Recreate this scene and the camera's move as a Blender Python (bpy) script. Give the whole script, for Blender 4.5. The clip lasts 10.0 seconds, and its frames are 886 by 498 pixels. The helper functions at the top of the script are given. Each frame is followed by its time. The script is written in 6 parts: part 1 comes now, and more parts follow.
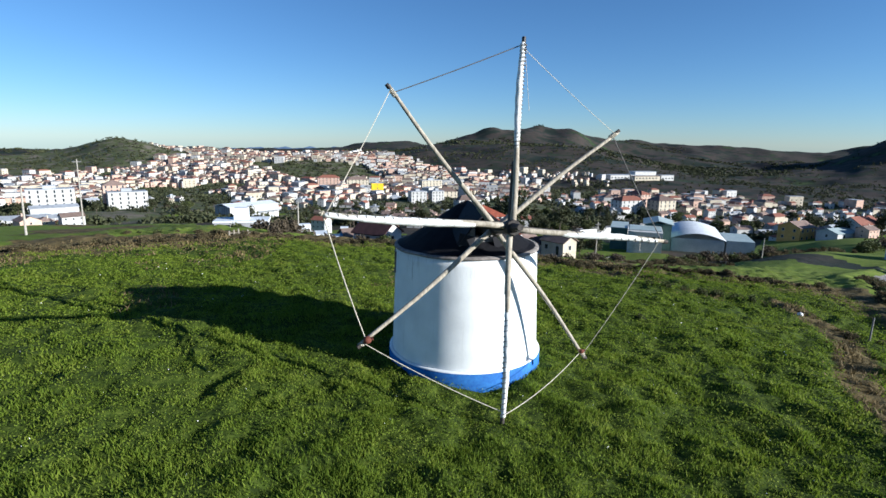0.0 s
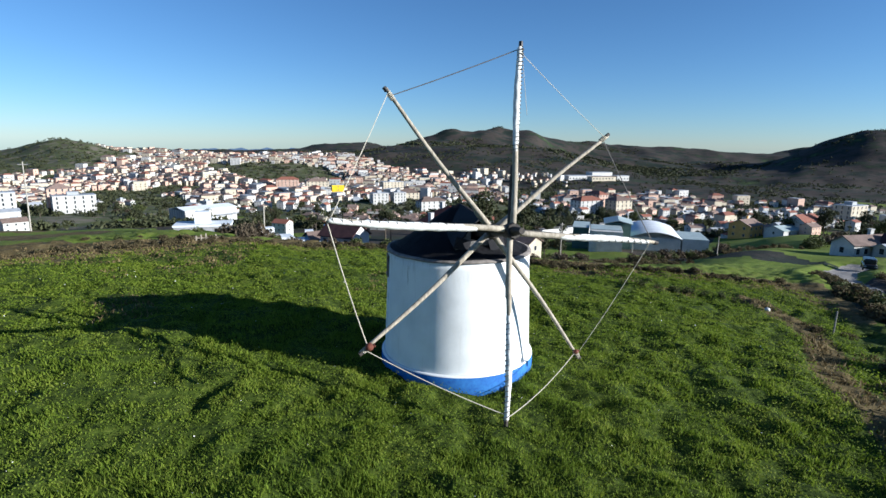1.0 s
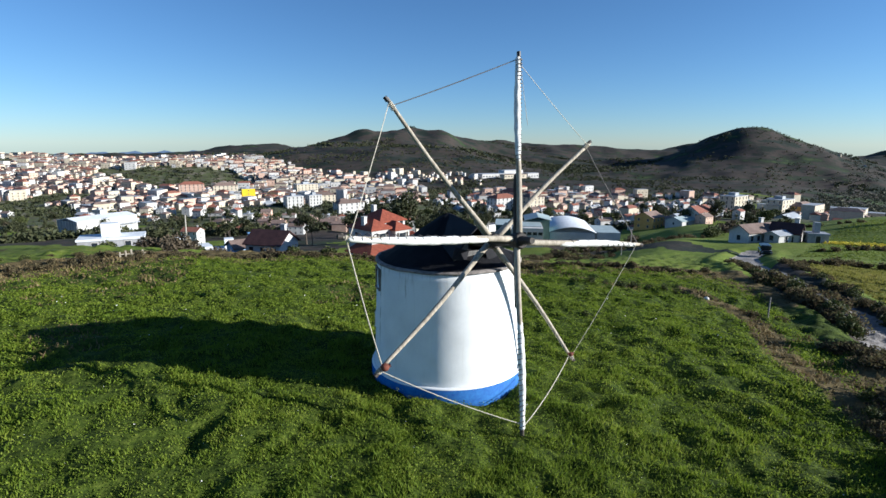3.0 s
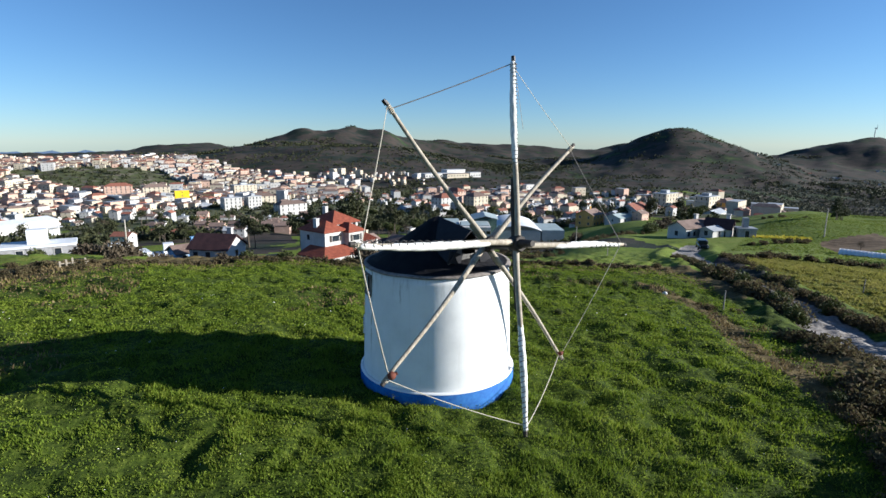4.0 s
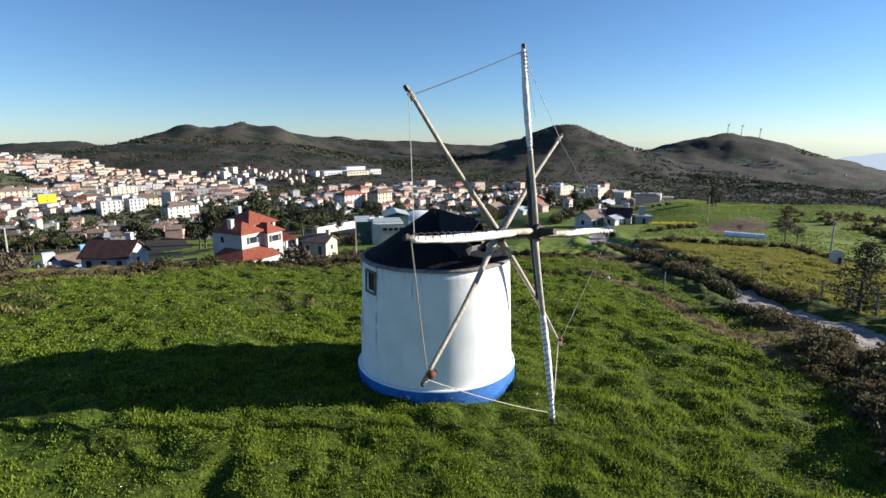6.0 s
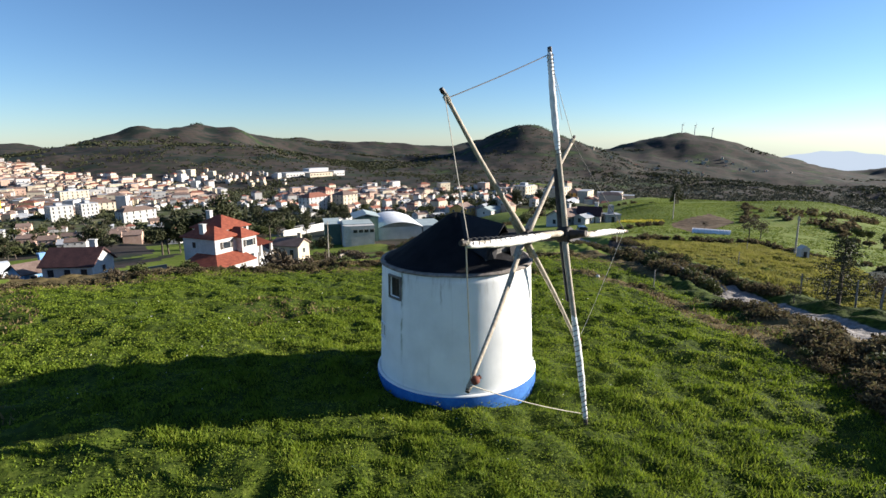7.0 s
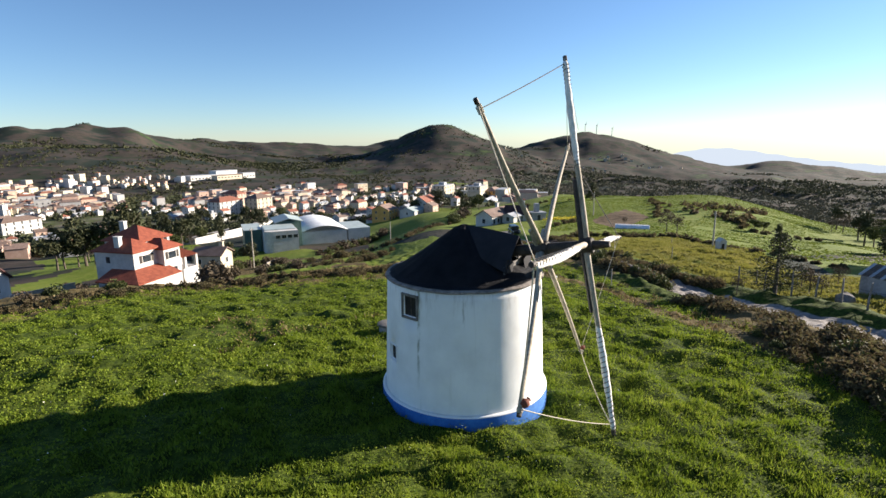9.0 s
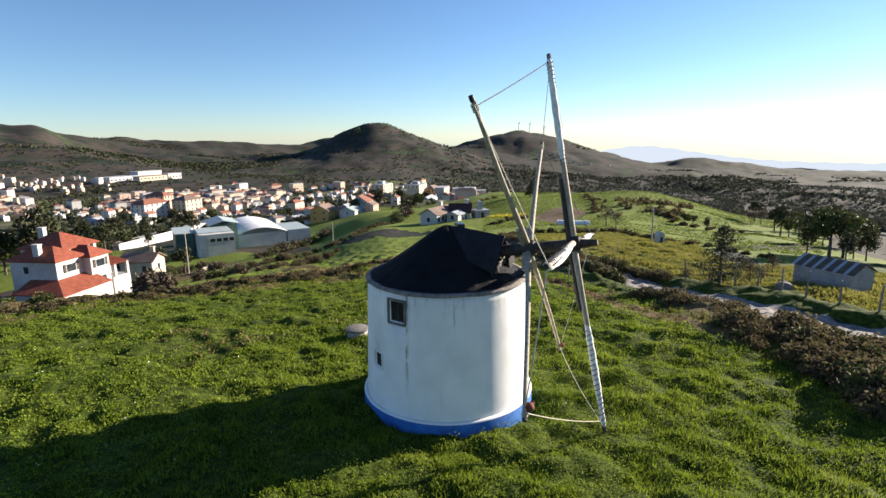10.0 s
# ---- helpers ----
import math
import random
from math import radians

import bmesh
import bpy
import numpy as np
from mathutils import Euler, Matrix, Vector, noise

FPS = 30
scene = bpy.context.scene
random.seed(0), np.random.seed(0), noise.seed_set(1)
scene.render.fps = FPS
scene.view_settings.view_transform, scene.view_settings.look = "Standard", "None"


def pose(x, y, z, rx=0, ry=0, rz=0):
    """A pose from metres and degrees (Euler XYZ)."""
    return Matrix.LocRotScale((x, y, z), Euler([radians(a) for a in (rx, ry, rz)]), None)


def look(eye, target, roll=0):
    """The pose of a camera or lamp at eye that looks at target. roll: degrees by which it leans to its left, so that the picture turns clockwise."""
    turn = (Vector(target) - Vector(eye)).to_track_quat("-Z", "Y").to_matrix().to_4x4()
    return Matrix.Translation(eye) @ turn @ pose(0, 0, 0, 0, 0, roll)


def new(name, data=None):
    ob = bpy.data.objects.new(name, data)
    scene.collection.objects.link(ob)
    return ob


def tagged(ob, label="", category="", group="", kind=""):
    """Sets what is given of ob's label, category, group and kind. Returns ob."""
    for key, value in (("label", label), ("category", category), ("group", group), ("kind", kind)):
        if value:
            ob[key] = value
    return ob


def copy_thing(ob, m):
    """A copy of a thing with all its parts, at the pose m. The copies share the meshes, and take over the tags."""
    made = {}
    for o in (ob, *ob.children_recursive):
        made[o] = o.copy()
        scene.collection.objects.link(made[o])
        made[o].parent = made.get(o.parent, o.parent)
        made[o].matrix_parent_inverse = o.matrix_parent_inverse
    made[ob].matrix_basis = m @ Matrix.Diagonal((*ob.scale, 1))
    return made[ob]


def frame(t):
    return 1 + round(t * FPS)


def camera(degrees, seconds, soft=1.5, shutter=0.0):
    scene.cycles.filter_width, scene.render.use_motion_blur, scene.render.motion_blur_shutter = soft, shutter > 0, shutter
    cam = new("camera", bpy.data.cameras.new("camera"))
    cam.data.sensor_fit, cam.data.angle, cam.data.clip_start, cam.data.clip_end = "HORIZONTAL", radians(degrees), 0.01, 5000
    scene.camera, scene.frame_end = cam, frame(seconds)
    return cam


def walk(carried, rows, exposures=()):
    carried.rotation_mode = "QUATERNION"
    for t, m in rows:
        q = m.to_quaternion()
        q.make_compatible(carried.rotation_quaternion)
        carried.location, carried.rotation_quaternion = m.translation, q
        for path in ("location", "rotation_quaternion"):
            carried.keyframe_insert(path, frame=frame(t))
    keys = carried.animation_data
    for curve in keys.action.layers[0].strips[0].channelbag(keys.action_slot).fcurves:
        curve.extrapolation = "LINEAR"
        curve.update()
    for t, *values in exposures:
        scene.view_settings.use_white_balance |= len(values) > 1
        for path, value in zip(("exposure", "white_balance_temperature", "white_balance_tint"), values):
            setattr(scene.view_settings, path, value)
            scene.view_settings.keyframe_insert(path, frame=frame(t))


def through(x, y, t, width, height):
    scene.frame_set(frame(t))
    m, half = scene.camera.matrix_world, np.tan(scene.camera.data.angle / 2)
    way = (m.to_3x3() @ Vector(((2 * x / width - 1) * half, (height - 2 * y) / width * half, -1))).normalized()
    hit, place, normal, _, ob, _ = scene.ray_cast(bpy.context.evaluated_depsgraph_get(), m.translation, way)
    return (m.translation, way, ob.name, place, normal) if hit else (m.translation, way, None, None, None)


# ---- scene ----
cam = camera(80.0, 10.0)
PATH = [
    (0, 0.326, 0.298, 9.130, 78.480, -0.798, -1.647),
    (0.5, -0.272, 0.369, 9.151, 78.539, -0.775, -3.485),
    (1, -0.920, 0.486, 9.188, 78.674, -0.830, -5.905),
    (1.5, -1.598, 0.673, 9.286, 78.654, -0.805, -8.353),
    (2, -2.188, 0.863, 9.359, 78.924, -0.555, -13.275),
    (2.5, -2.909, 1.113, 9.416, 78.864, -0.446, -14.460),
    (2.7, -3.217, 1.213, 9.449, 78.788, -0.368, -14.752),
    (3.8, -5.078, 1.958, 9.621, 78.780, -0.067, -19.204),
    (4, -5.384, 2.101, 9.632, 78.716, -0.251, -21.458),
    (4.5, -6.098, 2.510, 9.650, 78.793, -0.150, -26.578),
    (5, -6.935, 2.995, 9.551, 78.714, -0.064, -28.394),
    (5.5, -7.731, 3.613, 9.414, 78.616, 0.049, -30.296),
    (5.7, -8.060, 3.860, 9.378, 78.480, 0.046, -31.490),
    (6.8, -9.880, 5.350, 9.400, 78.480, 0.200, -34.470),
    (7, -10.210, 5.608, 9.465, 78.435, 0.294, -36.364),
    (7.5, -10.596, 6.368, 9.637, 78.547, 0.327, -40.723),
    (8, -11.214, 7.045, 9.763, 78.444, 0.506, -41.564),
    (8.5, -11.558, 7.838, 9.853, 78.175, 0.574, -44.433),
    (9, -12.141, 8.487, 9.845, 78.333, 0.608, -45.553),
    (9.5, -12.584, 9.198, 9.839, 78.246, 0.609, -47.107),
    (10, -12.780, 10.024, 9.874, 78.092, 0.665, -52.358),
]
walk(cam, [(t, pose(x, y, z, rx, ry, rz)) for t, x, y, z, rx, ry, rz in PATH], exposures=((0, 1.12, 5220, 6), (5, 1.28, 5580, 7.5), (10, 1.66, 6300, 11)))

# ---- light ----
SUN_BEARING, SUN_HEIGHT = 113.0, 16.6
sky = bpy.data.worlds.new("sky")
sky.use_nodes = True
scene.world = sky
tree = sky.node_tree
air = tree.nodes.new("ShaderNodeTexSky")
air.sky_type, air.sun_disc = "NISHITA", False
air.sun_elevation, air.sun_rotation = radians(SUN_HEIGHT), radians(SUN_BEARING)
air.altitude, air.air_density, air.dust_density, air.ozone_density = 900, 0.92, 0.15, 3.8
tree.nodes["Background"].inputs["Strength"].default_value = 0.053
tree.links.new(air.outputs["Color"], tree.nodes["Background"].inputs["Color"])
sun = new("sun", bpy.data.lights.new("sun", "SUN"))
sun.data.energy, sun.data.angle, sun.data.color = 4.8, radians(0.5), (1.0, 0.88, 0.72)
sun_way = Vector((math.sin(radians(SUN_BEARING)) * math.cos(radians(SUN_HEIGHT)), math.cos(radians(SUN_BEARING)) * math.cos(radians(SUN_HEIGHT)), math.sin(radians(SUN_HEIGHT))))
sun.matrix_world = look(sun_way * 200, (0, 0, 0))


# ---- materials ----
def linear(r, g, b):
    """Linear colour from 0..255 values."""
    return tuple(((c / 255 + 0.055) / 1.055) ** 2.4 if c > 10 else c / 255 / 12.92 for c in (r, g, b)) + (1,)


class Nodes:
    """Short hand for building a material's nodes."""

    def __init__(self, name):
        self.mat = bpy.data.materials.new(name)
        self.mat.use_nodes = True
        self.tree = self.mat.node_tree
        self.bsdf = self.tree.nodes["Principled BSDF"]

    def add(self, kind, **sets):
        n = self.tree.nodes.new(kind)
        for key, value in sets.items():
            setattr(n, key, value)
        return n

    def put(self, value, socket):
        if isinstance(value, bpy.types.NodeSocket):
            self.tree.links.new(value, socket)
        else:
            socket.default_value = value

    def coord(self, which="Object"):
        return self.add("ShaderNodeTexCoord").outputs[which]

    def scaled(self, vec, scale):
        n = self.add("ShaderNodeMapping")
        n.inputs["Scale"].default_value = scale
        self.put(vec, n.inputs["Vector"])
        return n.outputs["Vector"]

    def noise(self, vec, scale, detail=4.0, rough=0.55, distortion=0.0):
        n = self.add("ShaderNodeTexNoise")
        for key, value in (("Scale", scale), ("Detail", detail), ("Roughness", rough), ("Distortion", distortion)):
            n.inputs[key].default_value = value
        self.put(vec, n.inputs["Vector"])
        return n.outputs["Fac"]

    def ramp(self, fac, stops):
        n = self.add("ShaderNodeValToRGB")
        while len(n.color_ramp.elements) < len(stops):
            n.color_ramp.elements.new(0.5)
        for e, (at, c) in zip(n.color_ramp.elements, stops):
            e.position, e.color = at, c if len(c) == 4 else (*c, 1)
        self.put(fac, n.inputs["Fac"])
        return n.outputs["Color"]

    def step(self, fac, a, b):
        n = self.add("ShaderNodeMapRange", interpolation_type="SMOOTHSTEP")
        self.put(fac, n.inputs["Value"])
        n.inputs["From Min"].default_value, n.inputs["From Max"].default_value = a, b
        return n.outputs["Result"]

    def mix(self, fac, a, b, blend="MIX"):
        n = self.add("ShaderNodeMix", data_type="RGBA", blend_type=blend)
        self.put(fac, n.inputs[0])
        self.put(a, n.inputs[6])
        self.put(b, n.inputs[7])
        return n.outputs[2]

    def maths(self, op, a, b=0.0):
        n = self.add("ShaderNodeMath", operation=op)
        self.put(a, n.inputs[0])
        self.put(b, n.inputs[1])
        return n.outputs[0]

    def add_half(self, a, b):
        return self.maths("ADD", self.maths("MULTIPLY", a, 0.3), self.maths("MULTIPLY", b, 0.25))

    def bump(self, height, strength, distance):
        n = self.add("ShaderNodeBump")
        n.inputs["Strength"].default_value, n.inputs["Distance"].default_value = strength, distance
        self.put(height, n.inputs["Height"])
        self.put(n.outputs["Normal"], self.bsdf.inputs["Normal"])

    def done(self, colour, rough=0.8, metal=0.0, specular=0.3):
        self.put(colour, self.bsdf.inputs["Base Color"])
        self.put(rough, self.bsdf.inputs["Roughness"])
        self.bsdf.inputs["Metallic"].default_value = metal
        self.bsdf.inputs["Specular IOR Level"].default_value = specular
        return self.mat


def plain(name, dark, light, scale=3.0, rough=0.8, bump=0.25, depth=0.01, metal=0.0, stretch=(1, 1, 1), vary=0.0, specular=0.3):
    """A surface of two tones with grain at two scales; vary: brightness change from object to object."""
    k = Nodes(name)
    vec = k.scaled(k.coord(), stretch)
    fine, broad = k.noise(vec, scale * 6, 6), k.noise(vec, scale, 3)
    both = k.maths("ADD", k.maths("MULTIPLY", fine, 0.45), k.maths("MULTIPLY", broad, 0.55))
    colour = k.ramp(both, [(0.36, dark), (0.62, light)])
    if vary:
        rnd = k.add("ShaderNodeObjectInfo").outputs["Random"]
        grey = k.ramp(rnd, [(0, (1 - vary,) * 3), (1, (1, 1, 1))])
        colour = k.mix(1.0, colour, grey, "MULTIPLY")
    k.bump(both, bump, depth)
    return k.done(colour, rough, metal, specular)


def leafage(name, tones, rough=0.65, through=0.0, island=True, spread=0.5):
    """Leaves: tone changes from leaf to leaf and in broad patches."""
    k = Nodes(name)
    source = k.add("ShaderNodeNewGeometry").outputs["Random Per Island"] if island else k.noise(k.coord(), 20)
    patch = k.noise(k.coord("Object"), 0.35, 3)
    both = k.maths("ADD", k.maths("MULTIPLY", source, spread), k.maths("MULTIPLY", patch, 1.0 - spread))
    n = len(tones)
    colour = k.ramp(both, [(0.15 + 0.7 * i / max(1, n - 1), c) for i, c in enumerate(tones)])
    if not through:
        return k.done(colour, rough, 0, 0.2)
    k.done(colour, rough, 0, 0.2)
    thin = k.add("ShaderNodeBsdfTranslucent")
    k.put(colour, thin.inputs["Color"])
    both = k.add("ShaderNodeMixShader")
    both.inputs[0].default_value = through
    k.put(k.bsdf.outputs[0], both.inputs[1])
    k.put(thin.outputs[0], both.inputs[2])
    k.put(both.outputs[0], k.tree.nodes["Material Output"].inputs["Surface"])
    return k.mat


def limewash():
    """Whitewashed render: faint patches, long run-off streaks, a greenish line under the eave joint."""
    k = Nodes("limewash")
    vec = k.coord()
    streak = k.noise(k.scaled(vec, (7, 7, 0.35)), 1.0, 5, 0.6)
    patch = k.noise(vec, 0.9, 5)
    colour = k.ramp(patch, [(0.3, (0.70, 0.69, 0.67)), (0.62, (0.82, 0.81, 0.79))])
    colour = k.mix(k.maths("MULTIPLY", k.step(streak, 0.56, 0.78), 0.16), colour, (0.46, 0.43, 0.36, 1))
    high = k.add("ShaderNodeSeparateXYZ")
    k.put(vec, high.inputs[0])
    turn = k.maths("ARCTAN2", high.outputs["X"], high.outputs["Y"])
    wander = k.maths("MULTIPLY", k.maths("SUBTRACT", k.noise(k.scaled(vec, (1, 1, 2.2)), 2.0, 3), 0.5), 0.03)
    for at_turn, low, top, wide, tone in ((-1.757, 2.0, 4.7, 0.020, (0.20, 0.21, 0.13, 1)), (2.35, 3.9, 4.8, 0.014, (0.22, 0.18, 0.12, 1)), (-2.3, 4.0, 4.85, 0.012, (0.25, 0.22, 0.17, 1))):
        off = k.maths("ABSOLUTE", k.maths("ADD", k.maths("SUBTRACT", turn, at_turn), wander))
        line = k.maths("SUBTRACT", 1.0, k.step(off, wide * 0.4, wide * 1.3))
        line = k.maths("MULTIPLY", line, k.step(high.outputs["Z"], low - 0.8, low + 0.9))
        line = k.maths("MULTIPLY", line, k.step(k.noise(k.scaled(vec, (3, 3, 1.2)), 2.2, 4), 0.36, 0.6))
        colour = k.mix(k.maths("MULTIPLY", line, 0.75), colour, tone)
    dirt = k.maths("MULTIPLY", k.step(high.outputs["Z"], 3.6, 4.85), k.step(k.noise(k.scaled(vec, (5, 5, 0.8)), 1.3, 4), 0.48, 0.75))
    colour = k.mix(k.maths("MULTIPLY", dirt, 0.5), colour, (0.34, 0.31, 0.26, 1))
    k.bump(k.maths("ADD", patch, k.maths("MULTIPLY", k.noise(vec, 25, 4), 0.3)), 0.35, 0.03)
    return k.done(colour, 0.85, 0, 0.2)


def roof_felt():
    """Tarred felt in overlapping sheets, dusty in patches."""
    k = Nodes("roof_felt")
    vec = k.coord()
    a = k.noise(vec, 1.4, 5)
    b = k.noise(vec, 30, 3)
    colour = k.ramp(a, [(0.3, (0.010, 0.010, 0.013)), (0.7, (0.028, 0.026, 0.029))])
    k.bump(k.maths("ADD", a, k.maths("MULTIPLY", b, 0.25)), 0.5, 0.04)
    return k.done(colour, 0.75, 0, 0.25)


def ground_cover():
    """One sheet of land: lush grass, dry grass, pasture, track, ploughland, scrub and built-up land, by the masks on the mesh."""
    k = Nodes("ground_cover")
    vec = k.coord()
    one, two = k.add("ShaderNodeSeparateColor"), k.add("ShaderNodeSeparateColor")
    a, b = k.add("ShaderNodeAttribute", attribute_name="cover_near"), k.add("ShaderNodeAttribute", attribute_name="cover_far")
    k.put(a.outputs["Color"], one.inputs[0])
    k.put(b.outputs["Color"], two.inputs[0])
    fine, mid = k.noise(vec, 3.2, 6, 0.65), k.noise(vec, 0.55, 5, 0.6)
    wide, vast = k.noise(vec, 0.045, 5, 0.6), k.noise(vec, 0.0085, 8, 0.66)
    scrub = k.ramp(vast, [(0.33, (0.014, 0.022, 0.016)), (0.43, (0.021, 0.028, 0.021)), (0.49, (0.058, 0.045, 0.038)), (0.55, (0.042, 0.037, 0.030)), (0.60, (0.022, 0.032, 0.018)), (0.70, (0.075, 0.105, 0.034))])
    scrub = k.mix(k.maths("MULTIPLY", k.step(wide, 0.5, 0.68), 0.55), scrub, (0.026, 0.030, 0.020, 1))
    built = k.ramp(wide, [(0.36, (0.085, 0.075, 0.055)), (0.5, (0.075, 0.09, 0.03)), (0.62, (0.15, 0.13, 0.10))])
    lush = k.ramp(fine, [(0.34, (0.016, 0.025, 0.004)), (0.5, (0.045, 0.066, 0.008)), (0.66, (0.095, 0.118, 0.017))])
    lush = k.mix(k.step(mid, 0.52, 0.72), lush, (0.034, 0.050, 0.008, 1))
    dry = k.ramp(k.maths("ADD", k.maths("MULTIPLY", fine, 0.5), k.maths("MULTIPLY", mid, 0.5)), [(0.36, (0.045, 0.040, 0.018)), (0.52, (0.115, 0.085, 0.036)), (0.64, (0.165, 0.13, 0.06))])
    meadow = k.ramp(k.maths("ADD", k.maths("MULTIPLY", mid, 0.45), k.add_half(fine, wide)), [(0.34, (0.080, 0.120, 0.013)), (0.50, (0.120, 0.158, 0.022)), (0.66, (0.175, 0.178, 0.045))])
    track = k.ramp(fine, [(0.35, (0.17, 0.15, 0.135)), (0.62, (0.34, 0.31, 0.285))])
    soil = k.ramp(mid, [(0.36, (0.075, 0.05, 0.03)), (0.62, (0.15, 0.105, 0.062))])
    rim = k.maths("MULTIPLY", k.maths("SUBTRACT", k.noise(vec, 0.4, 5, 0.65), 0.5), 0.9)

    def edge(mask):
        return k.step(k.maths("ADD", mask, rim), 0.38, 0.62)
    colour = k.mix(edge(two.outputs["Green"]), scrub, built)
    colour = k.mix(edge(one.outputs["Blue"]), colour, meadow)
    colour = k.mix(edge(two.outputs["Red"]), colour, soil)
    colour = k.mix(edge(one.outputs["Red"]), colour, lush)
    colour = k.mix(edge(one.outputs["Green"]), colour, dry)
    colour = k.mix(edge(two.outputs["Blue"]), colour, track)
    k.bump(k.maths("ADD", k.maths("MULTIPLY", fine, 0.35), mid), 0.7, 0.25)
    return k.done(colour, 0.95, 0, 0.1)


def glass_dark(name="window_glass"):
    k = Nodes(name)
    colour = k.ramp(k.noise(k.coord(), 1.5, 2), [(0.3, (0.012, 0.016, 0.022)), (0.7, (0.035, 0.042, 0.05))])
    return k.done(colour, 0.08, 0, 0.5)


LIMEWASH, FELT, COVER, GLASS = limewash(), roof_felt(), ground_cover(), glass_dark()
# near-black pane: the unlit inside of the mill is put into its colour
DARK_ROOM_PANE = plain("dark_room_pane", (0.006, 0.006, 0.007), (0.022, 0.021, 0.020), 5.0, 0.45, 0.1, 0.003, specular=0.2)
BLUE = plain("blue_limewash", (0.022, 0.090, 0.33), (0.045, 0.17, 0.45), 1.6, 0.8, 0.3, 0.02)
LIP = plain("worn_mortar_rim", (0.10, 0.085, 0.075), (0.30, 0.26, 0.23), 2.5, 0.9, 0.5, 0.03)
STONE = plain("window_stone", (0.09, 0.080, 0.07), (0.21, 0.19, 0.17), 4.0, 0.9, 0.5, 0.02)
POLE_WOOD = plain("weathered_pole_wood", (0.20, 0.165, 0.12), (0.46, 0.40, 0.31), 3.0, 0.75, 0.4, 0.01, stretch=(4, 4, 0.8))
DARK_WOOD = plain("tarred_beam_wood", (0.018, 0.015, 0.013), (0.065, 0.052, 0.042), 3.0, 0.7, 0.4, 0.012)
GREY_WOOD = plain("grey_board_wood", (0.09, 0.085, 0.08), (0.24, 0.225, 0.21), 4.0, 0.85, 0.4, 0.01)
CANVAS = plain("sail_canvas", (0.56, 0.54, 0.49), (0.84, 0.82, 0.78), 5.0, 0.9, 0.6, 0.02)
ROPE = plain("hemp_rope", (0.30, 0.26, 0.19), (0.62, 0.56, 0.45), 30.0, 0.9, 0.5, 0.004)
OLD_ROPE = plain("weathered_grey_rope", (0.07, 0.065, 0.06), (0.20, 0.18, 0.16), 30.0, 0.9, 0.5, 0.004)
WIRE = plain("dark_wire", (0.02, 0.02, 0.02), (0.06, 0.06, 0.06), 20.0, 0.6, 0.1, 0.002)
CLAY = plain("red_clay", (0.09, 0.028, 0.018), (0.20, 0.062, 0.036), 8.0, 0.8, 0.3, 0.006)
IRON = plain("dark_iron", (0.012, 0.012, 0.014), (0.05, 0.048, 0.048), 10.0, 0.5, 0.2, 0.003, metal=0.6)
CONCRETE = plain("rough_concrete", (0.22, 0.20, 0.18), (0.40, 0.37, 0.34), 3.0, 0.9, 0.5, 0.02)
PALE_STONE = plain("pale_field_stone", (0.45, 0.43, 0.40), (0.72, 0.70, 0.66), 6.0, 0.9, 0.4, 0.02)
WHITE_WALL = plain("white_house_paint", (0.43, 0.41, 0.385), (0.61, 0.585, 0.55), 0.3, 0.85, 0.15, 0.02, vary=0.12)
CREAM_WALL = plain("cream_house_paint", (0.44, 0.37, 0.27), (0.62, 0.54, 0.41), 0.3, 0.85, 0.15, 0.02, vary=0.18)
PINK_WALL = plain("rose_house_paint", (0.48, 0.30, 0.22), (0.64, 0.45, 0.35), 0.4, 0.85, 0.15, 0.02, vary=0.2)
BLUE_WALL = plain("blue_house_wash", (0.13, 0.25, 0.45), (0.20, 0.36, 0.58), 0.5, 0.85, 0.15, 0.02)
GREY_WALL = plain("bare_grey_render", (0.26, 0.25, 0.25), (0.42, 0.41, 0.41), 0.5, 0.9, 0.2, 0.02, vary=0.2)
OCHRE_WALL = plain("ochre_house_paint", (0.52, 0.28, 0.07), (0.68, 0.40, 0.12), 0.4, 0.85, 0.15, 0.02)
YELLOW_WALL = plain("bright_yellow_cladding", (0.76, 0.48, 0.01), (0.86, 0.60, 0.02), 0.3, 0.6, 0.1, 0.02)
VILLA_TILE = plain("fresh_orange_roof_tile", (0.16, 0.038, 0.022), (0.29, 0.080, 0.042), 1.6, 0.8, 0.5, 0.05)
RED_TILE = plain("orange_roof_tile", (0.21, 0.078, 0.050), (0.34, 0.140, 0.092), 1.2, 0.8, 0.4, 0.05, vary=0.25)
OLD_TILE = plain("weathered_roof_tile", (0.17, 0.115, 0.092), (0.31, 0.220, 0.18), 0.8, 0.85, 0.4, 0.05, vary=0.4)
BROWN_TILE = plain("dark_brown_roof_tile", (0.035, 0.016, 0.016), (0.075, 0.035, 0.032), 1.0, 0.75, 0.4, 0.05)
GREY_ROOF = plain("grey_sheet_roof", (0.28, 0.29, 0.31), (0.46, 0.47, 0.49), 0.3, 0.6, 0.2, 0.03, vary=0.2)
PALE_ROOF = plain("pale_membrane_roof", (0.60, 0.61, 0.62), (0.76, 0.77, 0.78), 0.2, 0.6, 0.2, 0.05)
GREEN_ROOF = plain("green_steel_cladding", (0.05, 0.10, 0.09), (0.09, 0.15, 0.13), 0.3, 0.5, 0.15, 0.02)
SEA_ROOF = plain("pale_green_sheet_roof", (0.30, 0.36, 0.35), (0.42, 0.47, 0.46), 0.3, 0.5, 0.15, 0.02)
BARK = plain("tree_bark", (0.05, 0.04, 0.03), (0.14, 0.11, 0.085), 5.0, 0.9, 0.6, 0.03)
